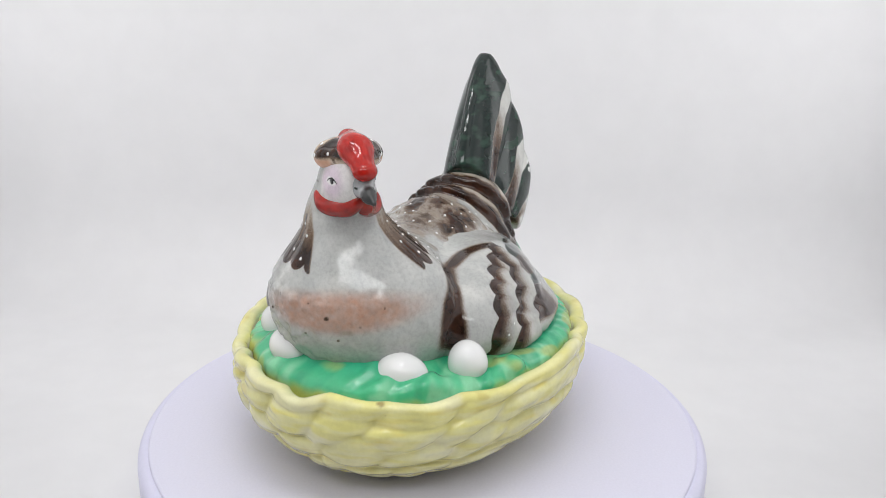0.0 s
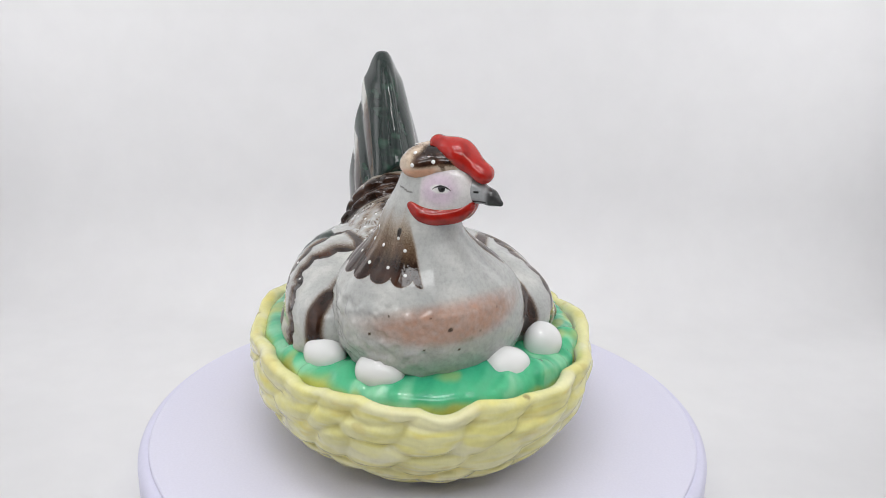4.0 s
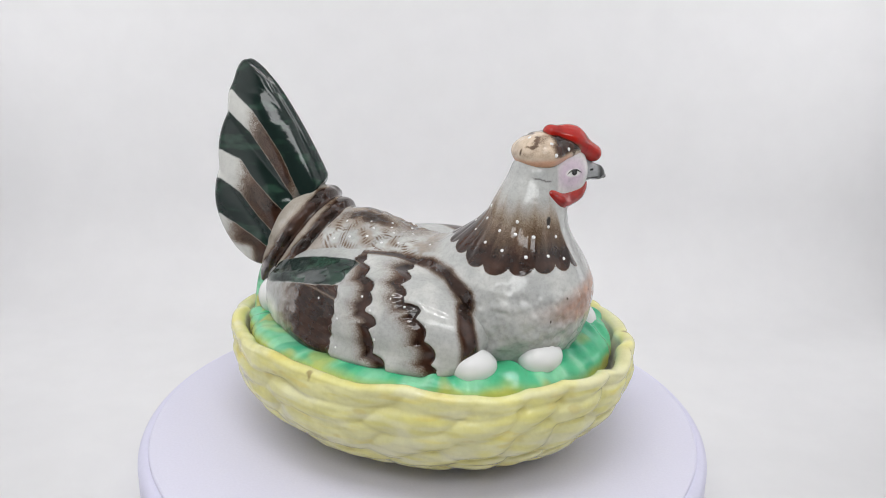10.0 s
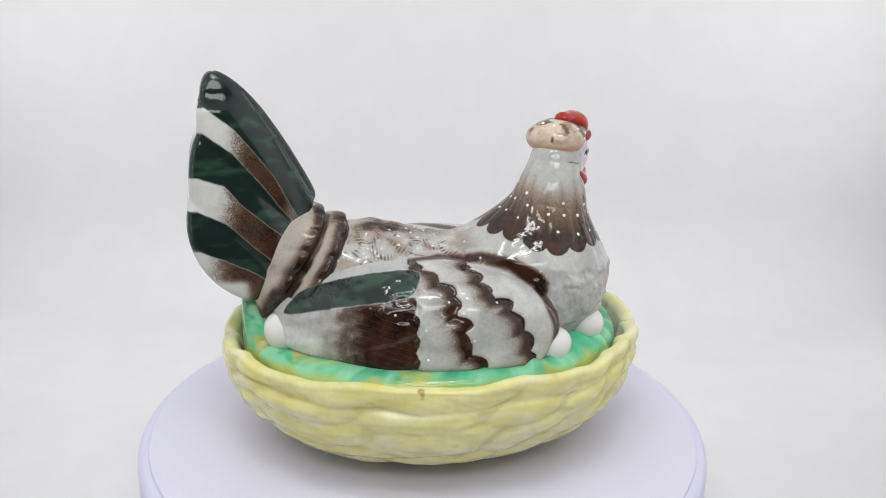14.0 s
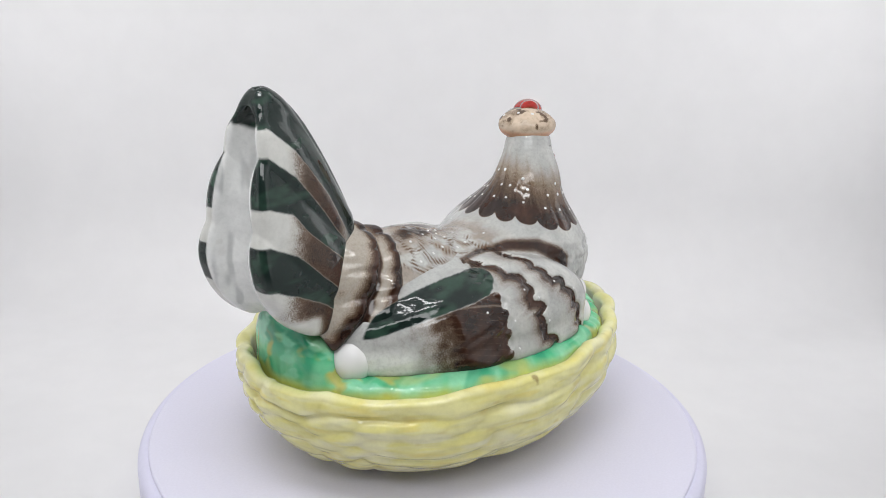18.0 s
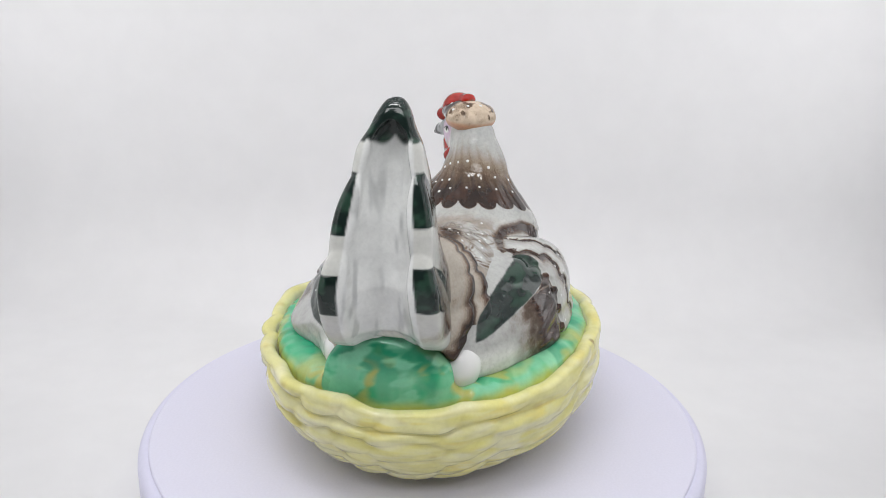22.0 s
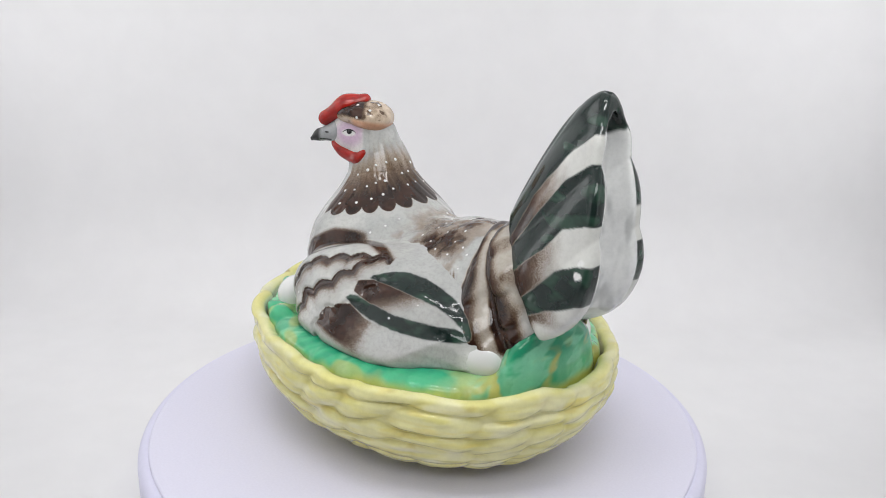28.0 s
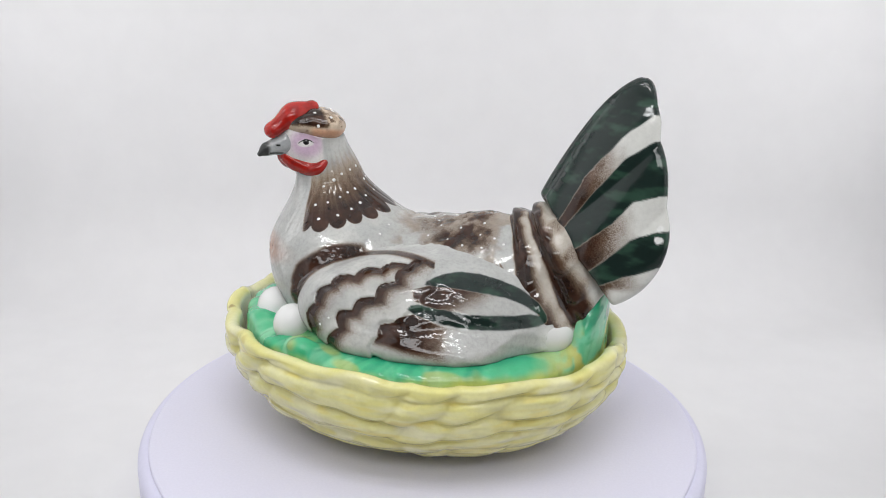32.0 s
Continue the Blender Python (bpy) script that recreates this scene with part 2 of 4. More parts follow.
BOWL_B = (43.0, 49.5, 57.8, 66.0, 72.0, 74.6, 75.0, 74.6)
MAJOR, MINOR, RIM = 92.6, 74.6, 47.0


def to_hen(x, y):
    """From the basket's own axes to the hen's."""
    k, s = math.cos(radians(ASKEW)), math.sin(radians(ASKEW))
    return k * x - s * y + BASKET[0], s * x + k * y + BASKET[1]


def from_hen(x, y):
    k, s = math.cos(radians(ASKEW)), math.sin(radians(ASKEW))
    x, y = x - BASKET[0], y - BASKET[1]
    return k * x + s * y, -s * x + k * y


def dip(phi, degrees, wide, deep):
    """A soft notch in the rim."""
    away = (np.degrees(phi) - degrees + 180.0) % 360.0 - 180.0
    return -deep * np.exp(-(away / wide) ** 2)


def basket_points():
    n, m = 900, 170
    phi = np.linspace(0, math.tau, n, endpoint=False)[None, :]
    v = np.linspace(0, 1, m)[:, None]
    z = BOWL_Z[0] + (RIM - BOWL_Z[0]) * v
    a, b = np.interp(z, BOWL_Z, BOWL_A) - 2.4, np.interp(z, BOWL_Z, BOWL_B) - 2.4
    for _ in range(3):
        a, b = (np.convolve(np.pad(c[:, 0], 7, mode="edge"), np.ones(15) / 15, "valid")[:, None] for c in (a, b))
    x, y = a * np.cos(phi), b * np.sin(phi)
    # leaf-shaped strands laid in rows, each half a step on from the row below and lapping over its neighbour
    drift = clouds(x, y, 0 * x + 0 * z, 34.0, 2) - 0.5
    row = 0.42 + (1.0 - v) * 4.6 + (1.15 * drift + 0.7 * (clouds(x, y, 2.0 * z, 17.0, 1) - 0.5)) * smooth(1.0, 0.85, v) + 0.07 * np.sin(5 * phi + 1.0)
    along = phi * 18 / math.tau + 0.5 * np.sin(2 * phi + 0.7) + 1.1 * drift
    arch, lump = np.full(row.shape, 0.0), np.zeros(row.shape)
    for k in range(-1, 6):
        s = along + 0.5 * (k % 2) + 0.31 * math.sin(3.7 * k)
        for off in (0.0, 1.0, -1.0):
            cell = np.round(s)
            du = s - cell + off
            vary = np.sin(12.9898 * (cell - off) + 7.3 * k)
            dw = row - k - 0.5 + (0.42 + 0.20 * vary) * du + 0.14 * vary
            body = np.clip(1.0 - (du / 0.64) ** 2 - (dw / (0.58 + 0.08 * vary)) ** 2, 0.0, 1.0) ** 0.6
            body = body * (0.84 + 0.16 * vary) + 0.20 * du * smooth(0.0, 0.3, body)
            lump = np.where(body > arch, vary, lump)
            arch = np.maximum(arch, body)
    grain = clouds(x, y, z * 3.0 + 0 * phi, 8.0, 2) - 0.5
    relief = (3.7 * arch + 1.3 * grain) * smooth(0.02, 0.14, v)
    for _ in range(1):
        relief = sum(np.roll(relief, k, axis=1) for k in range(-2, 3)) / 5.0
        padded = np.pad(relief, ((2, 2), (0, 0)), mode="edge")
        relief = sum(padded[k:k + m] for k in range(5)) / 5.0
    up = 1.4 * np.cos(phi) - 0.5 * np.sin(phi) + 0.6 + 0.5 * np.sin(9 * phi + 0.6) + 0.55 * np.sin(4 * phi + 2.0) + 0.25 * np.sin(18 * phi)
    up = up + dip(phi, -5.0, 7.0, 2.6) + dip(phi, 179.0, 8.0, 2.0) + dip(phi, -52.0, 9.0, 0.9) + dip(phi, 98.0, 9.0, 0.8)
    nx, ny = np.cos(phi) / a, np.sin(phi) / b
    ln = np.hypot(nx, ny)
    return x + relief * nx / ln, y + relief * ny / ln, z + up * smooth(0.5, 1.0, v), phi, v, arch, lump


def straw(x, y, z, arch, lump):
    """Yellow brushed thinly over cream, darker and more olive in the hollows, with small fired-in marks."""
    hx, hy = to_hen(x, y)
    streak = clouds(x * 0.45, y * 0.45, z * 2.4, 6.0, 3)
    pale, yellow, ochre = np.array([0.745, 0.715, 0.345]), np.array([0.715, 0.665, 0.21]), np.array([0.50, 0.36, 0.075])
    w = smooth(0.42, 0.72, streak + 0.05 * lump)[..., None] * 0.65
    c = pale * (1 - w) + yellow * w
    w = (smooth(0.62, 0.2, arch) * (0.5 + 0.5 * streak))[..., None] * 0.6
    c = c * (1 - w) + np.array([0.58, 0.52, 0.17]) * w
    w = smooth(0.60, 0.78, clouds(x * 0.5 + 31, y * 0.5, z * 2.2, 7.0, 3))[..., None] * 0.28
    c = c * (1 - w) + np.array([0.74, 0.56, 0.06]) * w
    w = smooth(0.74, 0.86, clouds(x, y, z * 2.0, 9.0, 2))[..., None] * 0.35
    c = c * (1 - w) + ochre * w
    w = smooth(0.56, 0.74, clouds(x * 0.7 + 90, y * 0.7, z * 1.8, 10.0, 2))[..., None] * 0.65
    c = c * (1 - w) + np.array([0.76, 0.74, 0.48]) * w
    for sx, sy, sz, r in ((88.5, 11.5, 49.5, 1.5), (88, 14, 47, 0.8), (-20.3, -73, 48, 1.4), (-56, -52, 14, 0.5), (-60, 45, 48, 0.9), (52, -62, 48, 0.8), (20, -76, 38, 0.9)):
        w = smooth(r, 0.4 * r, np.sqrt((hx - sx) ** 2 + (hy - sy) ** 2 + 0.5 * (z - sz) ** 2) + 1.2 * (clouds(x, y, z, 1.5) - 0.5) - 0.5)[..., None] * 0.7
        c = c * (1 - w) + np.array([0.20, 0.12, 0.04]) * w
    return np.concatenate([c, np.zeros(c.shape[:-1] + (1,))], axis=-1)


def build_basket():
    x, y, z, phi, v, arch, lump = basket_points()
    n, m = x.shape[1], x.shape[0]
    rows = [np.stack([x[0] * 0.70, y[0] * 0.70, z[0] + 2.5], axis=1)[None], np.stack([x[0] * 0.95, y[0] * 0.95, z[0] + 0.3], axis=1)[None], np.stack([x, y, z], axis=2)]
    paints = [straw(x[:1] * k, y[:1] * k, z[:1], arch[:1], lump[:1]) for k in (0.70, 0.95)]
    paints.append(straw(x, y, z, arch, lump))
    # rolled rim, then the plain inner wall down to the ledge
    ex, ey, ez = x[-1], y[-1], z[-1]
    nx, ny = ex / MAJOR ** 2, ey / MINOR ** 2
    ln = np.hypot(nx, ny)
    white = np.array([0.78, 0.77, 0.68, 0.0])
    fat = 1.0 + 0.16 * np.sin(9 * phi[0] + 0.4) + 0.10 * np.sin(5 * phi[0])
    for k in range(1, 13):
        a = math.pi * k / 12
        inset = 3.3 * (1 - math.cos(a))
        rx, ry, rz = ex - inset * nx / ln, ey - inset * ny / ln, ez + 2.7 * math.sin(a) * fat - 0.5 * (1 - math.cos(a))
        rows.append(np.stack([rx, ry, rz], axis=1)[None])
        c = straw(rx, ry, rz, np.ones(n), np.ones(n))
        w = smooth(0.72, 1.0, k / 12)
        paints.append((c * (1 - w) + white * w)[None])
    for drop, inset in ((4, 7.4), (9, 8.0), (12, 8.8), (12.5, 15.0), (30, 18.0), (38, 34.0), (38.5, 52.0)):
        rows.append(np.stack([ex - inset * nx / ln, ey - inset * ny / ln, np.maximum(RIM - drop - 0 * ez, 5.0)], axis=1)[None])
        paints.append(np.broadcast_to(white, (1, n, 4)))
    p = np.concatenate(rows, axis=0)
    c = np.concatenate(paints, axis=0)
    p[..., 0], p[..., 1] = to_hen(p[..., 0], p[..., 1])
    r = p.shape[0]
    i = np.arange(r * n).reshape(r, n)
    q = np.stack([i[:-1], np.roll(i, -1, axis=1)[:-1], np.roll(i, -1, axis=1)[1:], i[1:]], axis=-1).reshape(-1, 4)
    return mesh_from("bowl", p.reshape(-1, 3), q, STRAW, c.reshape(-1, 4))


basket = tagged(new("basket_dish"), "pale yellow glazed earthenware dish moulded as a woven basket", "dish")
part("bowl", build_basket(), basket)


def oval_ring(name, a, b, z0, z1, wall, material, sides=160):
    bm = bmesh.new()
    rings = []
    for da, z in ((-wall, z0 + 0.6), (-wall + 0.6, z0), (-0.6, z0), (0.0, z0 + 0.6), (1.5, z1), (-wall, z1)):
        ring = []
        for k in range(sides):
            px, py = to_hen((a + da) * math.cos(math.tau * k / sides), (b + da) * math.sin(math.tau * k / sides))
            ring.append(bm.verts.new((px * 0.001, py * 0.001, z * 0.001)))
        rings.append(ring)
    for r0, r1 in zip(rings, rings[1:] + rings[:1]):
        for k in range(sides):
            bm.faces.new((r0[k], r0[(k + 1) % sides], r1[(k + 1) % sides], r1[k]))
    bmesh.ops.recalc_face_normals(bm, faces=bm.faces[:])
    for f in bm.faces:
        f.smooth = True
    me = bpy.data.meshes.new(name)
    bm.to_mesh(me)
    bm.free()
    me.materials.append(material)
    return me


part("foot_ring", oval_ring("foot_ring", 54.0, 39.0, 0.0, 4.5, 7.0, STRAW_PLAIN), basket)

# ---- the hen ----
lid = tagged(new("hen_lid"), "glazed ceramic lid, grey-brown hen on green nest with white eggs", "figurine")


def axis_y(x):
    """The hen sits a little askew in the basket."""
    return -5.0 - 0.11 * x


HEAD, FACING = (57.0, -11.0, 124.0), 38.0


def in_head(x, y, z):
    k, s = math.cos(radians(FACING)), math.sin(radians(FACING))
    a, b = x - HEAD[0], y - HEAD[1]
    return k * a + s * b, -s * a + k * b, z


def sunk(x, v, z):
    """The left of the hen's back lies lower than the right."""
    return z - 1.4 + smooth(52, 24, x) * (0.25 * np.maximum(0.0, v + 4.0) - 0.08 * np.maximum(0.0, -4.0 - v))


def trunk(x, v, z):
    w = sunk(x, v, z)
    d = ellipsoid(x, v, w, (-12, 0, 60), (68, 41, 31))
    return smin(d, ellipsoid(x, v, w, (42, 0, 66), (31.5, 38.5, 31)), 14)


def tail_root(x, y, z):
    """How far before the joint of the tail a place lies, across its two raised bands."""
    v = y - axis_y(x)
    wide = 1.0 + 0.7 * smooth(100, 64, z) * smooth(0, 12, v)
    return (0.83 * (x + 44) - 0.56 * (z - 101) + 5.0) / wide - 5.0


def body_field(x, y, z):
    v = y - axis_y(x)
    d = trunk(x, v, z)
    d = smin(d, capsule(x, v, sunk(x, v, z), (-30, 0, 73), (-66, 0, 78), 22, 16.5), 14)
    neck = capsule(x, y, z, (46.4, -18.2, 84), (49.6, -18.7, 106), 26.6, 13.7)
    neck = smin(neck, capsule(x, y, z, (49.8, -18.3, 106), (51.7, -16.4, 122), 12.8, 10.8), 8)
    d = smin(d, neck, 19)
    u, s, w = in_head(x, y, z)
    d = smin(d, ellipsoid(u, s, w, (1.8, -1.4, 123.5), (12.2, 8.4, 12.5)), 5)
    # two raised bands round the root of the tail
    d = smin(d, ellipsoid(x, v, z, (-58, 0, 87), (17, 19.5, 17)), 8)
    t = tail_root(x, y, z)
    near = smooth(-26, -32, x) * smooth(54, 62, z)
    band = smooth(9.0, 5.6, t) * smooth(-1.6, 5.0, t) + smooth(0.2, -3.2, t) * smooth(-14.0, -3.6, t)
    d = d - 2.9 * band * near * (1.0 + 0.35 * (clouds(x, y, z, 6.0) - 0.5) - 0.28 * np.abs(np.cos(0.30 * z + 0.10 * t + 0.2 * v)) ** 10)
    # grooves of the neck hackle, and the lumpy modelling of the breast
    ang = np.arctan2(y + 11, x - 49)
    collar = smooth(86, 92, z) * smooth(114, 104, z) * smooth(0.75, 0.95, np.abs(ang))
    d = d + 0.18 * collar * np.abs(np.cos(ang * 12)) ** 8 - 0.02 * collar * np.sin(ang * 48)
    d = d - 1.9 * (clouds(x, y, z, 3.4, 2) - 0.5) * (smooth(88, 80, z) * smooth(20, 34, x) * (0.4 + 0.8 * smooth(-14, -30, y)) + 0.9 * smooth(78, 84, z) * smooth(18, 8, x) * smooth(-36, -30, x))
    d = smax(d, -ellipsoid(x, y, z, (-86, 6, 57), (25, 26, 16)), 3)
    return np.maximum(d, 48.0 - z)


# feather edges on the wings: the arch of the shoulder in space; two scalloped rows and the block of quills as (x, rise) lines,
# where rise is the way up over the round of the wing
WING_LINES = {
    -1: {"arch": [(-16, -33, 86), (-1, -31, 86.5), (14, -33.5, 86), (25, -41, 85), (34, -49.5, 80), (37.5, -57, 70), (38.5, -57, 57)], "wide": (1.2, 3.7),
         "rows": [[(8.5, 96), (9.5, 89), (11, 79), (18.5, 74), (20.8, 67), (25, 60), (28, 50)], [(-11, 96), (-8.5, 90), (-1.5, 79), (-3, 70.5), (1.5, 63.5), (0, 55.5), (8, 44)]],
         "quills": [(-17, 98), (-18, 85), (-18.5, 75), (-18, 66.5), (-19, 42)]},
    1: {"arch": [(55, 29, 58), (53, 28.5, 68), (49, 26, 75), (38, 21.5, 82), (26, 17.5, 84.5), (12, 20, 84.5), (2, 25, 84.5), (-8, 30, 83)], "wide": (5.4, 1.4),
        "rows": [[(46, 44), (43, 56), (40, 67), (33.5, 78.5), (23, 85.5), (15, 90.5), (0, 97)], [(33, 44), (29.5, 52), (26.5, 62), (15.5, 72), (8, 82), (3, 92)]],
        "quills": [(13, 42), (9, 58), (-2, 65), (-7, 72), (-9, 80), (-8.5, 92)]}}


def rise(side, x, y, z):
    return z + 0.8 * (50.0 - side * (y - axis_y(x)))


def arch_paint(side, x, y, z):
    """How dark the soft brown arch over a wing is at a place."""
    points, (first, last) = WING_LINES[side]["arch"], WING_LINES[side]["wide"]
    n, best = len(points) - 1, np.full(np.shape(x), 1e9)
    for k in range(n):
        best = np.minimum(best, capsule(x, y, z, points[k], points[k + 1], first + (last - first) * k / n, first + (last - first) * (k + 1) / n))
    return 0.97 * smooth(2.4, -1.6, best)



def line(a, b, points):
    """Distance to a line of points, negative on its right, and how far along it, in millimetres."""
    best = np.full(np.shape(a), 1e9)
    sign, along, run = np.ones(np.shape(a)), np.zeros(np.shape(a)), 0.0
    for (a0, b0), (a1, b1) in zip(points, points[1:]):
        ea, eb = a1 - a0, b1 - b0
        length = math.hypot(ea, eb)
        t = np.clip(((a - a0) * ea + (b - b0) * eb) / length ** 2, 0.0, 1.0)
        d = np.hypot(a - a0 - t * ea, b - b0 - t * eb)
        near = d < best
        best = np.where(near, d, best)
        sign = np.where(near, np.where(ea * (b - b0) - eb * (a - a0) >= 0, 1.0, -1.0), sign)
        along = np.where(near, run + t * length, along)
        run += length
    return best * sign, along


def lobed(side, x, z, points, size=10.0, bulge=3.0):
    """How far behind a scalloped feather edge a place lies."""
    d, along = line(x, z, points)
    size = size * (1.2 if side > 0 else 1.0)
    return side * d + bulge * (np.abs(np.sin(math.pi * along / size)) - 0.5)


def wing_field(side):
    def field(x, y, z):
        v = side * (y - axis_y(x))
        if side > 0:
            lean = 0.17 * np.maximum(0.0, -x) * np.maximum(smooth(53, 65, z), smooth(-30, -50, x)) + 0.32 * np.maximum(0.0, z - 61.0) * smooth(40, 14, x) - 4.6 * smooth(64, 53, z) * smooth(42, 24, x) * smooth(-44, -20, x)
            d = ellipsoid(x, v + lean, z, (-8.5, 33.8, 59), (59, 23.8, 26), 8.5, 4.0)
        else:
            lean = 0.16 * np.maximum(0.0, -x - 38.0) - 3.0 * smooth(60, 52, z) * smooth(-50, -25, x) * smooth(42, 28, x)
            d = ellipsoid(x, v + lean, z, (-14, 34.0, 59), (57, 23.2, 26.8), 10.5, 4.0)
        # a soft fillet joins the wing to the flank
        d = smax(smin(d, trunk(x, side * v, z) + 1.2, 9.0), d - 7.0, 2.0)
        d = smax(d, -(z - 50), 3)
        lines = WING_LINES[side]
        for row in lines["rows"] + [lines["quills"]]:
            e = lobed(side, x, rise(side, x, y, z), row)
            d = d + 1.15 * smooth(-0.8, 0.4, e) * smooth(8.0, 0.4, e)
        return d - 0.10 * np.sin(1.3 * z - 0.5 * x) * smooth(-14, -20, x) - 0.28 * (clouds(x, y, z, 3.4, 2) - 0.5) * smooth(-20, -30, x)
    return field


TAIL = rounded([(-87, 159.5), (-91.5, 156.3), (-93, 143), (-97.5, 120), (-100, 95), (-93.5, 78), (-80, 69), (-66, 70), (-47, 98), (-49, 108), (-62, 132), (-75, 151)], 2)


def tail_half(z):
    return np.interp(z, (60, 75, 95, 120, 145, 153, 158), (19, 19.5, 18.5, 15, 11, 8.5, 6.0))


def tail_offset(x, y, z):
    """How far to the left of the tail's leaning middle a place lies."""
    return y - 5.5 + 0.06 * np.maximum(z - 100, 0) - 0.11 * (-90 - x)


def tail_hollow(x, v, z):
    back = np.interp(z, (66, 77, 95, 120, 145, 162), (-81, -95, -100, -97, -92, -88))
    return np.sqrt(((x - back) / 0.9) ** 2 + v ** 2) - 0.62 * tail_half(z) * smooth(157, 145, z)


def tail_field(x, y, z):
    v = np.abs(tail_offset(x, y, z))
    d2 = outline(x, z, TAIL)
    # thick at the back, round along the front edge
    front = np.interp(z, (60, 98, 108, 132, 151, 162), (-64, -47, -49.5, -62.5, -75.5, -82))
    depth = np.clip((front - x) / np.interp(z, (84, 108), (24.0, 56.0)), 0.0, 1.0)
    half = tail_half(z) * np.sqrt(np.clip(1.0 - (1.0 - depth) ** 2, 0.03, 1.0)) + 0.8
    d = smax(d2 - 1.2, v - half, 4.0)
    hollow = tail_hollow(x, v, z)
    d = smax(d, -hollow, 3.0)
    feather = np.abs(np.sin((z + 1.05 * (x + 95) - 106) * math.pi / 29.5))
    d = d * 0.8 - 0.95 * feather * smooth(2.0, 6.0, v) * smooth(152, 142, z)
    return smax(d, tail_root(x, y, z) + 7.6 + 2.6 * smooth(-4, 8, tail_offset(x, y, z)) + 1.2 * (clouds(x, y, z, 3.0) - 0.5), 1.0)


# each egg: its place, the turn of its long axis, its half sizes
EGGS = ((39.5, -53.5, 53.8, 30, (9.4, 7.8, 7.6)), (62.0, -37.0, 54.4, 55, (9.8, 7.8, 7.4)), (67.5, 12.0, 52.4, 98, (10.2, 8.0, 8.2)), (52.5, 34.0, 54.0, 70, (8.0, 7.6, 8.6)),
        (-64.6, -19.4, 55.8, 0, (9.4, 8.6, 9.2)), (-55.0, 27.4, 55.4, 20, (12.6, 7.6, 8.8)))
# tufts of grass raised between and before the eggs: place and size
TUFTS = ((52, -48, 50.5, 6.0), (68, -22, 49, 6.5), (46, -62, 45.5, 6.0), (69, -42, 45, 6.0), (76, 6, 46.5, 5.5), (70, 24, 50.5, 6.0), (62, 45, 46.5, 6.0), (44, 49, 51, 5.5),
         (-74, -27, 47, 5.0), (-69, 42, 46, 5.0), (29, -62, 48.0, 5.0))


def nest_ring(x, y):
    """How far out a place lies: 1 on the outer edge of the lid."""
    bx, by = from_hen(x, y)
    return np.hypot(bx / 83.6, by / 69.4)


def nest_field(x, y, z):
    bx, by = from_hen(x, y)
    z = z - 0.010 * bx + 0.006 * by
    d = ellipsoid(bx, by, z, (0, 0, 45.0), (82, 68, 11.5))
    d = smin(d, ellipsoid(x, y - 3, z, (-74, 4, 50), (14, 26, 23.5)), 7)
    # the swelling of grass before the breast
    d = smin(d, ellipsoid(x, y, z, (62, -8, 47), (17, 30, 9.5), -6), 7)
    ring = nest_ring(x, y)
    d = smin(d, np.hypot(83.0 * ring - 75.6, z - 43.0) - 7.4, 5)
    for tx, ty, tz, r in TUFTS:
        d = smin(d, np.sqrt((x - tx) ** 2 + (y - ty) ** 2 + 2.2 * (z - tz) ** 2) - 0.92 * r, 4)
    d = smax(d, 83.0 * (ring - 1.0), 3)
    a = np.arctan2(y, x)
    near = np.zeros(np.shape(x))
    for tx, ty, tz, r in TUFTS:
        near = np.maximum(near, smooth(13, 5, np.hypot(x - tx, y - ty)))
    blades = np.sin(54 * a + 14 * ring + 6 * clouds(x, y, z, 12.0)) * (0.03 + 0.38 * near + 0.12 * smooth(0.55, 0.7, clouds(x, y, z, 22.0)))
    d = d - blades - (0.9 + 1.2 * near) * (clouds(x, y, z, 9.0, 2) - 0.5)
    return smax(d, 40.0 - z, 1.5)


def crest_field(x, y, z):
    u, s, w = in_head(x, y, z)
    d = ellipsoid(u, s, w, (-6.5, 0, 132.0), (10.5, 13.3, 7.2), 0, 12)
    d = smin(d, ellipsoid(u, s, w, (3, 0, 133), (8, 9, 5)), 4)
    return d - 0.8 * (clouds(x, y, z, 4.0) - 0.5)


def comb_field(x, y, z):
    u, s, w = in_head(x, y, z)
    s = s * 0.78
    d = capsule(u, s, w, (-2.4, -0.8, 139.2), (6.5, -0.8, 136.6), 3.1, 3.6)
    d = smin(d, capsule(u, s, w, (6.5, -0.8, 136.6), (16.4, -0.4, 130.2), 3.6, 3.6), 7)
    return d - 0.25 * (clouds(x, y, z, 5.0) - 0.5)


def settle(place, field):
    """The place moved on to the zero surface of a field."""
    q = np.array(place, dtype=float)
    for _ in range(12):
        f = lambda v: float(field(*(np.array([c]) for c in v))[0])
        g = np.array([(f(q + d) - f(q - d)) / 0.4 for d in np.eye(3) * 0.2])
        q = q - 0.8 * f(q) * g / max(float(g @ g), 1e-6)
    return q, Vector(g).normalized()


def from_head(u, v, w):
    k, s = math.cos(radians(FACING)), math.sin(radians(FACING))
    return HEAD[0] + k * u - s * v, HEAD[1] + s * u + k * v, w


# the wattles hang in a crescent from cheek to cheek, laid on the throat
def bent(points, steps=4):
    """More places along a smooth bend through the given ones."""
    p = [Vector(q) for q in (points[0], *points, points[-1])]
    out = []
    for k in range(1, len(p) - 2):
        for j in range(steps):
            t = j / steps
            out.append(0.5 * (2 * p[k] + (p[k + 1] - p[k - 1]) * t + (2 * p[k - 1] - 5 * p[k] + 4 * p[k + 1] - p[k + 2]) * t * t + (3 * p[k] - p[k - 1] - 3 * p[k + 1] + p[k + 2]) * t ** 3))
    return out + [p[-2]]


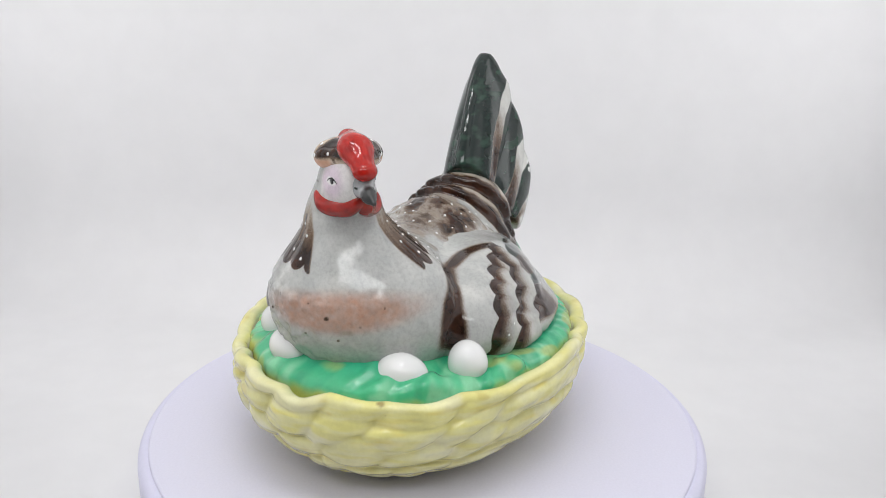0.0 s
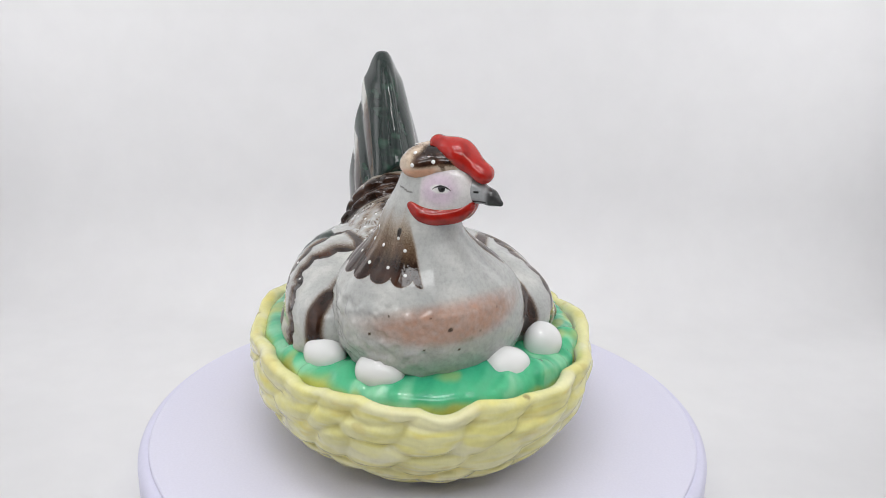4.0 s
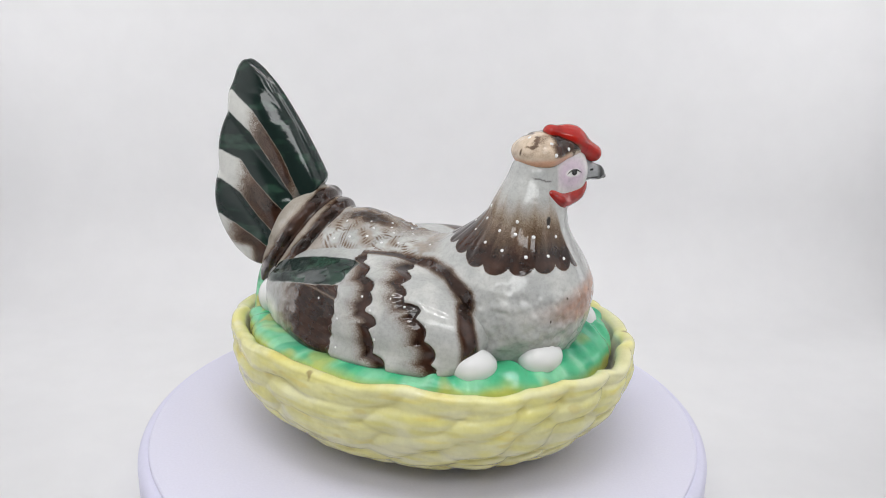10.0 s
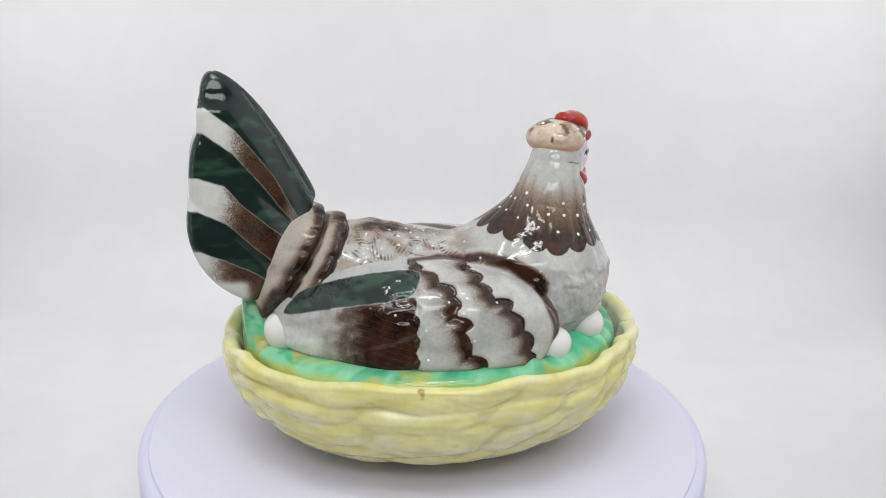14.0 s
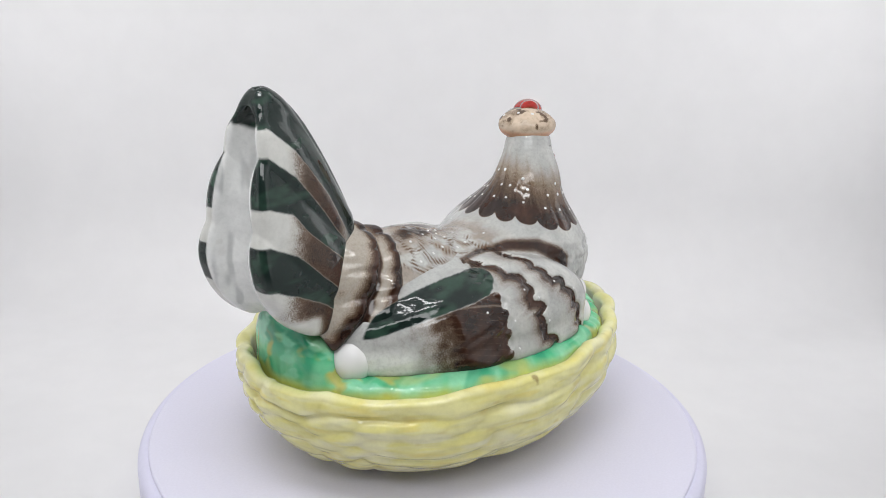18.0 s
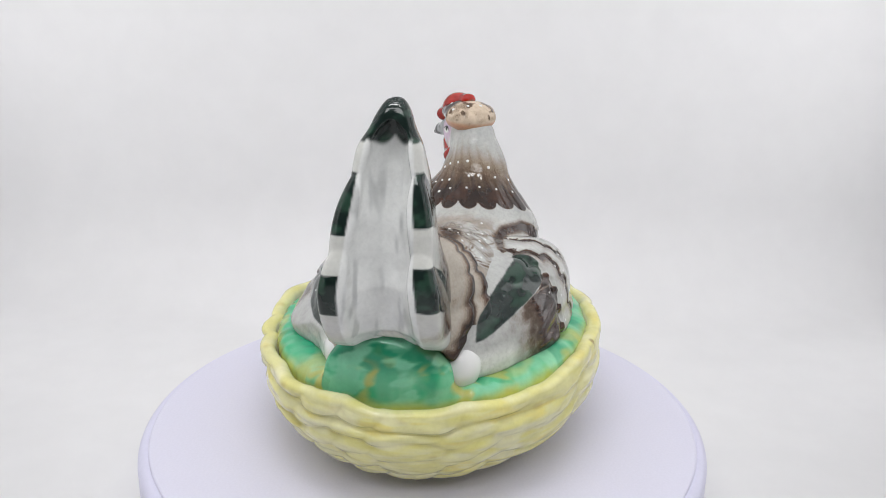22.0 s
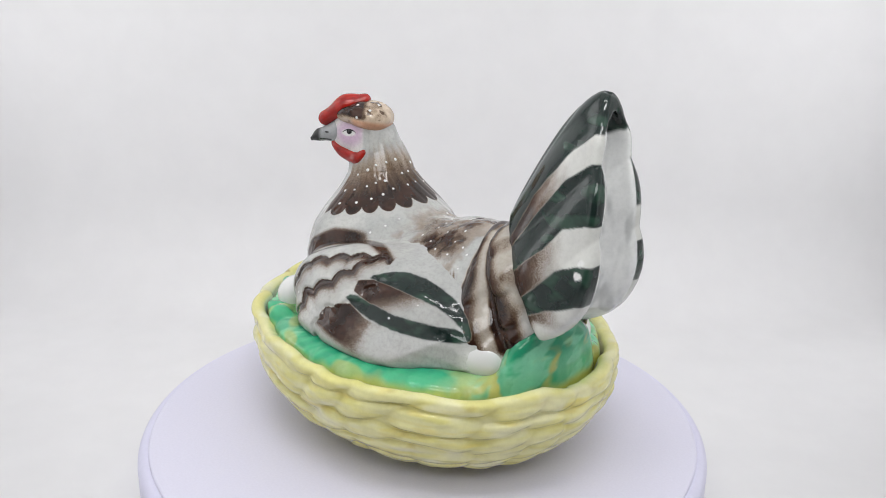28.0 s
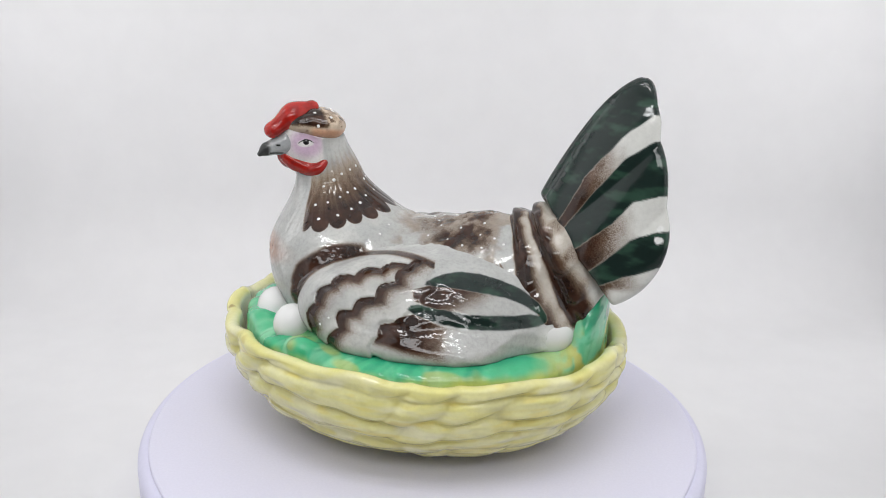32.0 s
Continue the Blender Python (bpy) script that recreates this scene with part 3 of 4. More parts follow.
WATTLE = [bent([settle(from_head(u, v, w), lambda x, y, z: body_field(x, y, z) + 1.2)[0] for u, v, w in path]) for path in (
    ((-6.2, -14, 118.2), (-0.8, -14, 115.2), (5, -11.5, 113.2), (10.4, -6.2, 113.2), (14, -2.2, 117.2)),
    ((-2.6, 13, 117.0), (2.0, 12.5, 114.2), (7, 10, 112.6), (11, 5, 112.8), (14, 2.0, 117.2)))]
WATTLE_SIZE = np.interp(np.linspace(0, 4, 17), (0, 1, 2, 3, 4), (1.7, 2.9, 3.4, 3.4, 2.6))


def wattle_field(x, y, z):
    d = np.full(np.shape(x), 1e3)
    for path in WATTLE:
        half = np.full(np.shape(x), 1e3)
        for k in range(16):
            half = smin(half, capsule(x, y, z, path[k], path[k + 1], WATTLE_SIZE[k], WATTLE_SIZE[k + 1]), 0.6)
        d = np.minimum(d, half)
    return d - 0.2 * (clouds(x, y, z, 5.0) - 0.5)


def beak_field(x, y, z):
    u, s, w = in_head(x, y, z)
    return smin(capsule(u, s * 1.15, w, (11.0, 0, 124.0), (19.5, 0, 122.0), 5.6, 2.6), capsule(u, s, w, (19.5, 0, 122), (23.0, 0.7, 120.2), 2.7, 1.1), 2)


def flat_paint(p, rgb):
    return np.concatenate([np.broadcast_to(np.array(rgb), (len(p), 3)), np.zeros((len(p), 1))], axis=1)


def sculpt(name, field, low, high, step, material, painter=None):
    p, q = surface_net(field, low, high, step)
    return mesh_from(name, p, q, material, painter(p) if painter else None)


GREY = (0.45, 0.455, 0.438)


def base_coat(p, rgb):
    c = np.zeros((len(p), 4))
    c[:, :3] = rgb
    return c


def coat(c, weight, rgb):
    """Lay a pigment over the paint; it also hides the sponged brown below it."""
    w = np.clip(weight, 0.0, 1.0)[:, None]
    c[:, :3] = c[:, :3] * (1 - w) + np.array(rgb) * w
    c[:, 3] *= 1 - w[:, 0]


def sponge(c, amount):
    c[:, 3] = np.maximum(c[:, 3], np.clip(amount, 0.0, 1.0))


def patch(a, b, points, soft=0.5):
    return smooth(soft, -soft, outline(a, b, points))


PALE, GREEN, GREEN_LIGHT = (0.62, 0.62, 0.585), (0.010, 0.020, 0.017), (0.030, 0.068, 0.046)


def green_coat(c, weight, p):
    coat(c, weight, GREEN)
    streak = smooth(0.5, 0.75, clouds(p[:, 0] * 0.5, p[:, 1], p[:, 2] * 1.4, 5.0, 3))
    coat(c, weight * streak * 0.8, GREEN_LIGHT)


# lower edge of the dark neck feathers by the angle round the neck, in degrees
COLLAR_ANGLE = (-180, -153, -134, -118, -105, -87, -65, -24, 78, 113, 141, 164, 180)
COLLAR_EDGE = (97.0, 96.0, 95.0, 92.6, 90.6, 90.8, 91.4, 91.0, 90.5, 92.5, 94.3, 95.6, 97.0)
TICKS = ((-30, -17, 4.5), (-24, -24, 5.0), (-32, -25, 4.5), (-16, -22, 4.5), (-22, -17, 4.0), (-10, -26, 4.0), (-36, -21, 4.0),
         (-3, -22, 4.0), (4, -25, 4.5), (-8, -18, 4.0), (-14, 24, 4.5), (-6, 19, 4.0), (2, 21, 4.5), (-24, 25, 4.5), (10, 20, 4.0), (18, 16, 4.0), (-32, 24, 4.0), (26, 21, 4.0))


def neck_angle(x, y):
    return np.degrees(np.arctan2(y + 12.0, x - 49.0))


def paint_body(p):
    x, y, z = p.T
    v = y - axis_y(x)
    c = base_coat(p, GREY)
    mottle = clouds(x, y, z, 12.0, 3)
    coat(c, smooth(0.45, 0.75, mottle) * 0.5, PALE)
    coat(c, smooth(0.5, 0.8, clouds(x + 40, y, z, 5.0, 2)) * 0.25, (0.36, 0.38, 0.38))
    # rosy breast, greenish where it meets the nest
    glow = smooth(1.15, 0.55, np.sqrt(((y + 13) / 33) ** 2 + ((z - 76.5 - 0.06 * (y + 13)) / 9.0) ** 2)) * smooth(45, 55, x)
    coat(c, glow * (0.45 + 0.5 * clouds(x, y, z, 2.0, 3)), (0.46, 0.235, 0.15))
    coat(c, smooth(64, 58, z) * smooth(40, 60, x) * smooth(-30, 5, -np.abs(y + 14)) * 0.5, (0.26, 0.40, 0.31))
    for sx, sy, sz, r in ((76, -14.5, 74.8, 1.15), (74, -10.5, 65.8, 0.7), (72, -24, 67, 0.55), (71, 6, 79, 0.6), (66, -36, 80, 0.55), (77, -22, 80, 0.5), (77, -2, 72, 0.45), (70, -42, 72, 0.5)):
        coat(c, smooth(r, 0.5 * r, np.hypot(y - sy, z - sz) + 0.6 * (clouds(x, y, z, 1.2) - 0.5)) * (x > 55), (0.06, 0.035, 0.02))
    # browns of the back
    ridge = np.exp(-((v + 1) / 11.0) ** 2) * smooth(-34, -26, x) * smooth(20, -8, x) * smooth(84, 90, z)
    sponge(c, ridge * (0.45 + 0.45 * clouds(x, y, z, 8.0, 2)))
    sponge(c, 1.0 * smooth(1.25, 0.3, np.hypot((x + 16) / 19, (y - 9) / 11) + 0.5 * (clouds(x, y, z, 7.0, 2) - 0.5)) * smooth(80, 88, z))
    coat(c, 0.6 * smooth(0.42, 0.7, clouds(x, y + 30, z, 6.0, 3)) * smooth(20, 8, x) * smooth(70, 84, z), (0.24, 0.165, 0.105))
    sponge(c, 0.75 * smooth(1.2, 0.4, np.hypot((x + 22) / 16, (y + 12) / 6)) * smooth(80, 88, z))
    for tx, ty, r in TICKS:
        a = np.arctan2(y - ty, x - tx)
        ring = np.exp(-((np.hypot(x - tx, y - ty) - r) / 1.3) ** 2) * smooth(-0.6, 0.5, np.cos(a - math.pi + 0.3 * ty / 20))
        hatch = smooth(-0.5, 0.5, np.sin(4.6 * ((x - tx) * math.cos(0.9 + 0.3 * tx) + (y - ty) * math.sin(0.9 + 0.3 * tx))))
        coat(c, 1.25 * ring * (0.15 + 0.85 * hatch) * smooth(0.30, 0.45, clouds(x + 9 * tx, y, z, 3.0)) * smooth(72, 80, z), (0.14, 0.09, 0.056))
    # shoulder arches lie half on the body
    for side in (-1, 1):
        sponge(c, arch_paint(side, x, y, z))
    # bands at the root of the tail
    t = tail_root(x, y, z) + 1.6 * (clouds(x, y, z, 7.0, 2) - 0.5)
    near = smooth(-26, -31, x) * smooth(54, 60, z)
    coat(c, near * smooth(9.6, 8.6, t), (0.46, 0.42, 0.36))
    lip = np.maximum(smooth(9.3, 8.2, t) * smooth(1.6, 6.6, t), smooth(1.4, -0.2, t) * smooth(-8.5, -1.4, t))
    cloud = clouds(x, y, z * 0.8, 8.0, 2)
    sponge(c, near * np.clip(lip * (0.85 + 0.6 * cloud) + 0.35 * smooth(0.48, 0.72, cloud) * smooth(9, 8, t) + 0.12 * smooth(2, -6, v) * smooth(9, 8, t), 0, 1))
    coat(c, smooth(-66, -72, x) * smooth(80, 74, z) * smooth(21, 15, np.abs(v - 3)) * 0.9, PALE)
    coat(c, smooth(62, 57, z) * smooth(-48, -56, x), (0.68, 0.69, 0.66))
    for side in (-1, 1):
        wing_greens(c, p, side, smooth(-34, -40, x) * (side * v > 22) * smooth(60, 63, z))
    # dark neck feathers with a scalloped hem, open over the breast
    ang = neck_angle(x, y)
    edge = np.interp(ang, COLLAR_ANGLE, COLLAR_EDGE) + 1.4 - 3.0 * np.abs(np.sin(math.pi * ang / 18.0)) ** 0.55
    shut = np.where(ang < 0, smooth(-24, -28, ang + 0.85 * (z - 88)), smooth(80, 85, ang + 1.2 * (z - 91)))
    shut = shut * smooth(4, 12, x)
    h = z - edge
    depth = np.interp(h, (0, 4, 9, 15, 22, 30), (1.05, 0.92, 0.66, 0.42, 0.17, 0.0))
    coat(c, 0.7 * smooth(4, 11, h) * smooth(27, 15, h) * shut, (0.33, 0.23, 0.135))
    sponge(c, depth * smooth(-0.3, 0.3, h) * shut)
    hair = smooth(0.55, 0.95, np.sin(np.radians(ang) * 48 + 2)) * smooth(2, 5, h) * smooth(20, 8, h) * shut
    coat(c, hair * 0.10, (0.30, 0.24, 0.18))
    leaf = np.hypot((0.70 * (x - 60.5) + 0.71 * (y + 29.5)) * 1.35, (z - 107.6) * 0.55 - 0.25 * (x - 60.5)) + 0.9 * (clouds(x, y, z, 1.6) - 0.5)
    coat(c, smooth(1.5, 1.0, leaf) * (y < -20) * (x > 50), (0.02, 0.014, 0.011))
    # face
    u, s, w = in_head(x, y, z)
    coat(c, smooth(0.28, 0.12, np.abs(w - 122.6 + 0.22 * (u + 9) + 0.8 * (clouds(x, y, z, 2.0) - 0.5))) * smooth(-14, -12.5, u) * smooth(-5.5, -7, u) * (s < 0) * 0.8, (0.05, 0.04, 0.035))
    face = smooth(-4, -2.5, u) * smooth(112.5, 114.5, w) * smooth(134, 132, w)
    coat(c, face, (0.68, 0.66, 0.64))
    blush = smooth(8.5, 3.5, np.hypot((u - 3.5) * 0.9, w - 124.5)) * (np.abs(s) > 4)
    coat(c, face * blush * np.where(s > 0, 0.75, 0.5), (0.56, 0.36, 0.53))
    coat(c, face * smooth(3.4, 2.6, np.hypot((u - 4.0) * 0.85, (w - 124.6) * 1.9)) * (np.abs(s) > 4), (0.72, 0.71, 0.69))
    return c


GREEN_FEATHERS = {
    -1: [[(-66, 85), (-60, 92.5), (-48, 95), (-31, 96), (-13, 97), (-15, 88), (-19, 79.7), (-30, 77.6), (-45, 78.8), (-58, 80.2), (-66, 82.5)]],
    1: [[(-5, 83), (-11, 91), (-23, 96.5), (-38, 95), (-50, 89.5), (-57, 79), (-52, 80.5), (-46, 84), (-36, 85.4), (-20, 84), (-10, 83)],
        [(0, 67), (-3, 72), (-15, 71), (-29, 72), (-42, 76.5), (-52, 81), (-57, 79), (-51, 73.5), (-41, 68), (-28, 64.2), (-14, 63.4)]]}


def wing_greens(c, p, side, where=1.0):
    """The bottle-green quills of a wing."""
    x, y, z = p.T
    up = rise(side, x, y, z) + 0.9 * (clouds(x, y, z, 3.0, 2) - 0.5)
    for points in GREEN_FEATHERS[side]:
        green_coat(c, patch(x, up, rounded(points, 1), 0.35) * where, p)


def paint_wing(side):
    lines = WING_LINES[side]

    def paint(p):
        x, y, z = p.T
        up = rise(side, x, y, z)
        c = base_coat(p, GREY)
        coat(c, smooth(0.4, 0.75, clouds(x, y, z, 10.0, 3)) * 0.6, PALE)
        sponge(c, arch_paint(side, x, y, z))
        for k, row in enumerate(lines["rows"]):
            e = lobed(side, x, up, row)
            cloud = 0.75 + 0.5 * clouds(x, y, z, 6.0, 2)
            sponge(c, smooth(-0.25, 0.25, e) * np.exp(-(np.maximum(e, 0) / (5.4 if side < 0 else 5.2)) ** 1.3) * 1.5 * cloud)
        e = lobed(side, x, up, lines["quills"], 9.0, 1.2)
        behind = smooth(-0.3, 0.3, e)
        coat(c, behind, GREY)
        if side < 0:
            low = smooth(0.5, -0.5, up - np.interp(x, (-65, -58, -45, -30, -18), (83, 80, 78.6, 77.4, 79.6)))
            fleck = clouds(x, y, z, 3.0, 2)
            sponge(c, behind * low * (1.15 * smooth(-58, -33, x + 8 * (fleck - 0.5)) * (0.72 + 0.28 * smooth(-42, -30, x)) + 0.10 * fleck))
            scratch = smooth(0.6, 0.9, np.sin(2.6 * z + 0.7 * x + 3.0 * clouds(x, y, z, 6.0)))
            coat(c, behind * low * scratch * 0.30 * smooth(-46, -32, x), (0.15, 0.062, 0.032))
            # the split feather end above the block
            coat(c, smooth(0.9, 0.2, np.abs(up - 72.5 + 0.35 * (x + 20))) * smooth(-40, -30, x) * behind * 0.7, (0.012, 0.007, 0.006))
        else:
            between = patch(x, up, [(-2, 79), (-10, 84), (-20, 84), (-36, 86), (-47, 83), (-42, 76), (-29, 71), (-15, 70), (-3, 73)])
            sponge(c, between * (1.1 * smooth(-34, -8, x + 0.9 * (up - 78)) + 0.1 * clouds(x, y, z, 4.0, 2)))
            block = smooth(0.5, -0.5, up - np.interp(x, (-56, -41, -28, -14, -2, 9), (72.5, 67.3, 63.8, 63, 66.5, 62))) * behind
            sponge(c, block * (1.2 * smooth(-24, 0, x + 6 * (clouds(x, y, z, 3.0, 2) - 0.5)) * smooth(44, 51, up - 0.2 * x) + 0.08 * clouds(x, y, z, 4.0, 2)))
        wing_greens(c, p, side)
        coat(c, smooth(-50, -57, x) * smooth(64, 58, z), (0.70, 0.71, 0.68))
        return c

    return paint


def paint_tail(p):
    x, y, z = p.T
    v = tail_offset(x, y, z)
    c = base_coat(p, PALE)
    wobble = 1.2 * (clouds(x, y, z, 6.0, 2) - 0.5)
    shift = np.where(v > 0, 1.0, 0.0)
    bounds = ((((-92, -81, -67, -59, -46), (146, 137, 119.5, 104, 82)), ((-93, -82, -70, -61, -48), (136, 128, 113.5, 101, 76)), 0.0),
              (((-96, -86, -79, -65, -50), (119, 115.5, 107, 95, 78)), ((-97, -86, -76, -70, -54), (106, 101, 91.5, 86, 70)), 3.5),
              (((-97, -84, -75, -70), (90, 84.5, 79.5, 76)), ((-97, -70), (40, 40)), 2.5))
    stripe = np.zeros(len(p))
    for (xu, zu), (xl, zl), drop in bounds:
        top, low = np.interp(x, xu, zu) - drop * shift + wobble, np.interp(x, xl, zl) - drop * shift + wobble
        stripe = np.maximum(stripe, smooth(0.35, -0.35, z - top) * smooth(-0.35, 0.35, z - low))
    reach = (x + 91) * 0.55 - (z - 110) * 0.12 + 2.0 * wobble
    sponge(c, 1.1 * np.where(v > 0, smooth(1.0, 15.0, reach), smooth(-0.5, 9.0, reach)) + 0.25 * (clouds(x, y, z, 2.2, 2) - 0.5) * smooth(0, 3, reach))
    rust = smooth(2, 7, reach) * smooth(22, 9, reach)
    coat(c, rust * 0.30, (0.16, 0.06, 0.025))
    # the green closes over the inner ends of the stripes
    shut = np.where(v > 0, smooth(17, 26, reach), smooth(13, 19, reach - 0.1 * (118 - z)))
    green_coat(c, np.maximum(1 - stripe, shut * 0.93), p)
    coat(c, smooth(79, 75, z) * smooth(-76, -82, x), PALE)
    # the hollow back is plain, with grey runs of glaze
    hollow = tail_hollow(x, v, z)
    channel = smooth(0.8, 0.1, np.abs(hollow) - 1.2) * smooth(148.0, 146.0, z + 3.0 * np.abs(np.sin(v * 0.45)))
    coat(c, channel, (0.78, 0.785, 0.77))
    run = smooth(0.55, 0.75, clouds(x, y * 1.5, z * 0.28, 4.5, 2)) * smooth(140, 128, z)
    coat(c, channel * run * 0.5, (0.33, 0.34, 0.34))
    # two chips in the green on the left edge
    chip = smooth(1.9, 1.3, np.minimum(np.hypot(x + 97, z - 98.8), 0.45 + np.hypot(x + 97.5, z - 103.0)) + 1.6 * (clouds(x, y, z, 1.6) - 0.5)) * (v > 0)
    coat(c, chip, (0.72, 0.72, 0.70))
    return c


def paint_crest(p):
    x, y, z = p.T
    u, s, w = in_head(x, y, z)
    c = base_coat(p, (0.61, 0.49, 0.37))
    sponge(c, smooth(131.5, 135.5, w - 0.12 * u + 2.0 * clouds(x, y, z, 5.0)) * (0.36 * smooth(0.36, 0.70, clouds(x, y, z, 4.2, 2)) + 1.2 * smooth(-7, -1, u)))
    sponge(c, smooth(0.62, 0.78, clouds(x + 20, y, z, 3.0, 2)) * 0.6 * smooth(128, 131, w))
    coat(c, smooth(133.0, 130.6, w - 0.15 * u) * smooth(4, 0, u), (0.66, 0.37, 0.23))
    return c


def paint_comb(p):
    u, s, w = in_head(*p.T)
    c = base_coat(p, (0.40, 0.016, 0.010))
    coat(c, smooth(0.5, 0.7, clouds(*p.T, 4.0, 2)) * 0.6, (0.22, 0.010, 0.008))
    sponge(c, smooth(-4.2, -6.2, u) * smooth(140.5, 138.5, w) * 1.1)
    sponge(c, smooth(136.2, 134.6, w + 0.55 * np.maximum(u - 7, 0)) * 0.9 * smooth(10, 4, u))
    return c


def paint_beak(p):
    u, s, w = in_head(*p.T)
    c = base_coat(p, (0.34, 0.35, 0.355))
    coat(c, smooth(17.8, 20.0, u), (0.04, 0.04, 0.04))
    coat(c, smooth(0.5, 0.25, np.abs(w - 120.2 - 0.05 * (u - 12))) * (u > 13) * (u < 19), (0.03, 0.03, 0.03))
    coat(c, smooth(0.75, 0.5, np.hypot((u - 15.3) * 0.6, (w - 124.0) * 1.3)) * (np.abs(s) > 1.5), (0.015, 0.015, 0.015))
    return c


def paint_nest(p):
    x, y, z = p.T
    a, r = np.arctan2(y + 3, x - 2), nest_ring(x, y)
    # brushed outwards over the edge in runs of three greens
    run = clouds(np.cos(a) * 38 + 14 * r, np.sin(a) * 38, 16 * r + 0.5 * z, 5.0, 3)
    slant = clouds(np.cos(a + 0.6 * r) * 60, np.sin(a + 0.6 * r) * 60, 10 * r, 6.0, 3)
    wide = clouds(x, y, z, 24.0, 2)
    c = base_coat(p, (0.070, 0.455, 0.225))
    coat(c, smooth(0.46, 0.64, run) * 0.8, (0.26, 0.62, 0.37))
    coat(c, smooth(0.50, 0.70, slant) * 0.6, (0.016, 0.30, 0.155))
    coat(c, smooth(0.50, 0.66, wide) * smooth(0.96, 0.84, r) * 0.6, (0.02, 0.35, 0.20))
    rear = smooth(-48, -70, x)
    coat(c, rear * smooth(57, 63, z + 6 * (run - 0.5)) * 0.85, (0.010, 0.22, 0.11))
    gold = clouds(x + 12, 0.55 * y + 0.5 * z, 0.8 * z, 8.0, 3)
    coat(c, rear * smooth(0.50, 0.60, gold) * smooth(64, 58, z) * 0.75, (0.56, 0.45, 0.08))
    coat(c, rear * smooth(0.52, 0.62, clouds(x, 0.5 * y + 0.6 * z + 50, z, 7.0, 3)) * 0.7, (0.22, 0.60, 0.38))
    # yellow along the lower edge, broad on the flanks and thin before the breast
    front = smooth(50, 66, x)
    low = smooth(51.6, 46.6, z + 5.5 * (run - 0.5) + 3.0 * (wide - 0.5) + 1.5 * front + 2.2 * smooth(-10, 30, y) + 1.2 * rear) * smooth(0.86, 0.95, r)
    coat(c, low * 0.9, (0.54, 0.55, 0.11))
    spill = smooth(0.60, 0.72, clouds(x + 0.5 * y, y, 1.2 * z + 40, 13.0, 2)) * smooth(0.72, 0.90, r)
    coat(c, spill * 0.5 * (1 - 0.7 * rear), (0.50, 0.45, 0.09))
    return c


part("body", sculpt("body", body_field, (-88, -58, 47), (86, 48, 146), 0.5, GLAZE, paint_body), lid)
part("nest", sculpt("nest", nest_field, (-92, -80, 38), (92, 74, 76), 0.7, GRASS, paint_nest), lid)
part("tail", sculpt("tail", tail_field, (-108, -20, 58), (-38, 30, 166), 0.6, FEATHER, paint_tail), lid)
for side, low, high in ((-1, (-84, -78, 46), (60, -4, 98)), (1, (-84, -8, 46), (70, 76, 98))):
    part("wing", sculpt("wing", wing_field(side), low, high, 0.6, GLAZE, paint_wing(side)), lid)
part("crest", sculpt("crest", crest_field, (36, -34, 118), (74, 12, 146), 0.5, GLAZE, paint_crest), lid)
part("comb", sculpt("comb", comb_field, (46, -26, 118), (82, 12, 150), 0.5, COMB, paint_comb), lid)
part("wattle", sculpt("wattle", wattle_field, (38, -34, 102), (82, 14, 122), 0.5, RED), lid)
part("beak", sculpt("beak", beak_field, (58, -16, 112), (84, 12, 132), 0.4, BEAK, paint_beak), lid)



def egg_mesh():
    """A unit egg, blunter at one end."""
    bm = bmesh.new()
    bmesh.ops.create_uvsphere(bm, u_segments=40, v_segments=26, radius=0.001)
    for v in bm.verts:
        k = 1.0 - 0.10 * v.co.x / 0.001
        v.co.y, v.co.z = v.co.y * k, v.co.z * k
    for f in bm.faces:
        f.smooth = True
    me = bpy.data.meshes.new("egg")
    bm.to_mesh(me)
    bm.free()
    me.materials.append(WHITE)
    return me


EGG = egg_mesh()
for x, y, z, turn, size in EGGS:
    part("egg", EGG, lid, "", pose(x * 0.001, y * 0.001, z * 0.001, 0, 0, turn) @ Matrix.Diagonal((*size, 1.0)))


# ---- eyes and raised white enamel dots, set on the glaze ----
def dome(bm, place, normal, radius, height, long=1.0, turn=Vector((0, 0, 1)), sides=10):
    """A low rounded drop of enamel."""
    up = turn - normal * turn.dot(normal)
    up = up.normalized() if up.length > 1e-4 else normal.orthogonal().normalized()
    right = up.cross(normal)
    rings = []
    for k in range(3):
        a = math.pi / 2 * k / 3
        ring = []
        for j in range(sides):
            t = math.tau * j / sides
            q = Vector(place) + (right * (math.cos(t) * long) + up * math.sin(t)) * radius * math.cos(a) + normal * (height * math.sin(a) - 0.15)
            ring.append(bm.verts.new(q * 0.001))
        rings.append(ring)
    top = bm.verts.new((Vector(place) + normal * (height - 0.15)) * 0.001)
    for a, b in zip(rings, rings[1:]):
        for j in range(sides):
            bm.faces.new((a[j], a[(j + 1) % sides], b[(j + 1) % sides], b[j]))
    for j in range(sides):
        bm.faces.new((rings[-1][j], rings[-1][(j + 1) % sides], top))


def finished(name, bm, material):
    for f in bm.faces:
        f.smooth = True
    me = bpy.data.meshes.new(name)
    bm.to_mesh(me)
    bm.free()
    me.materials.append(material)
    return me


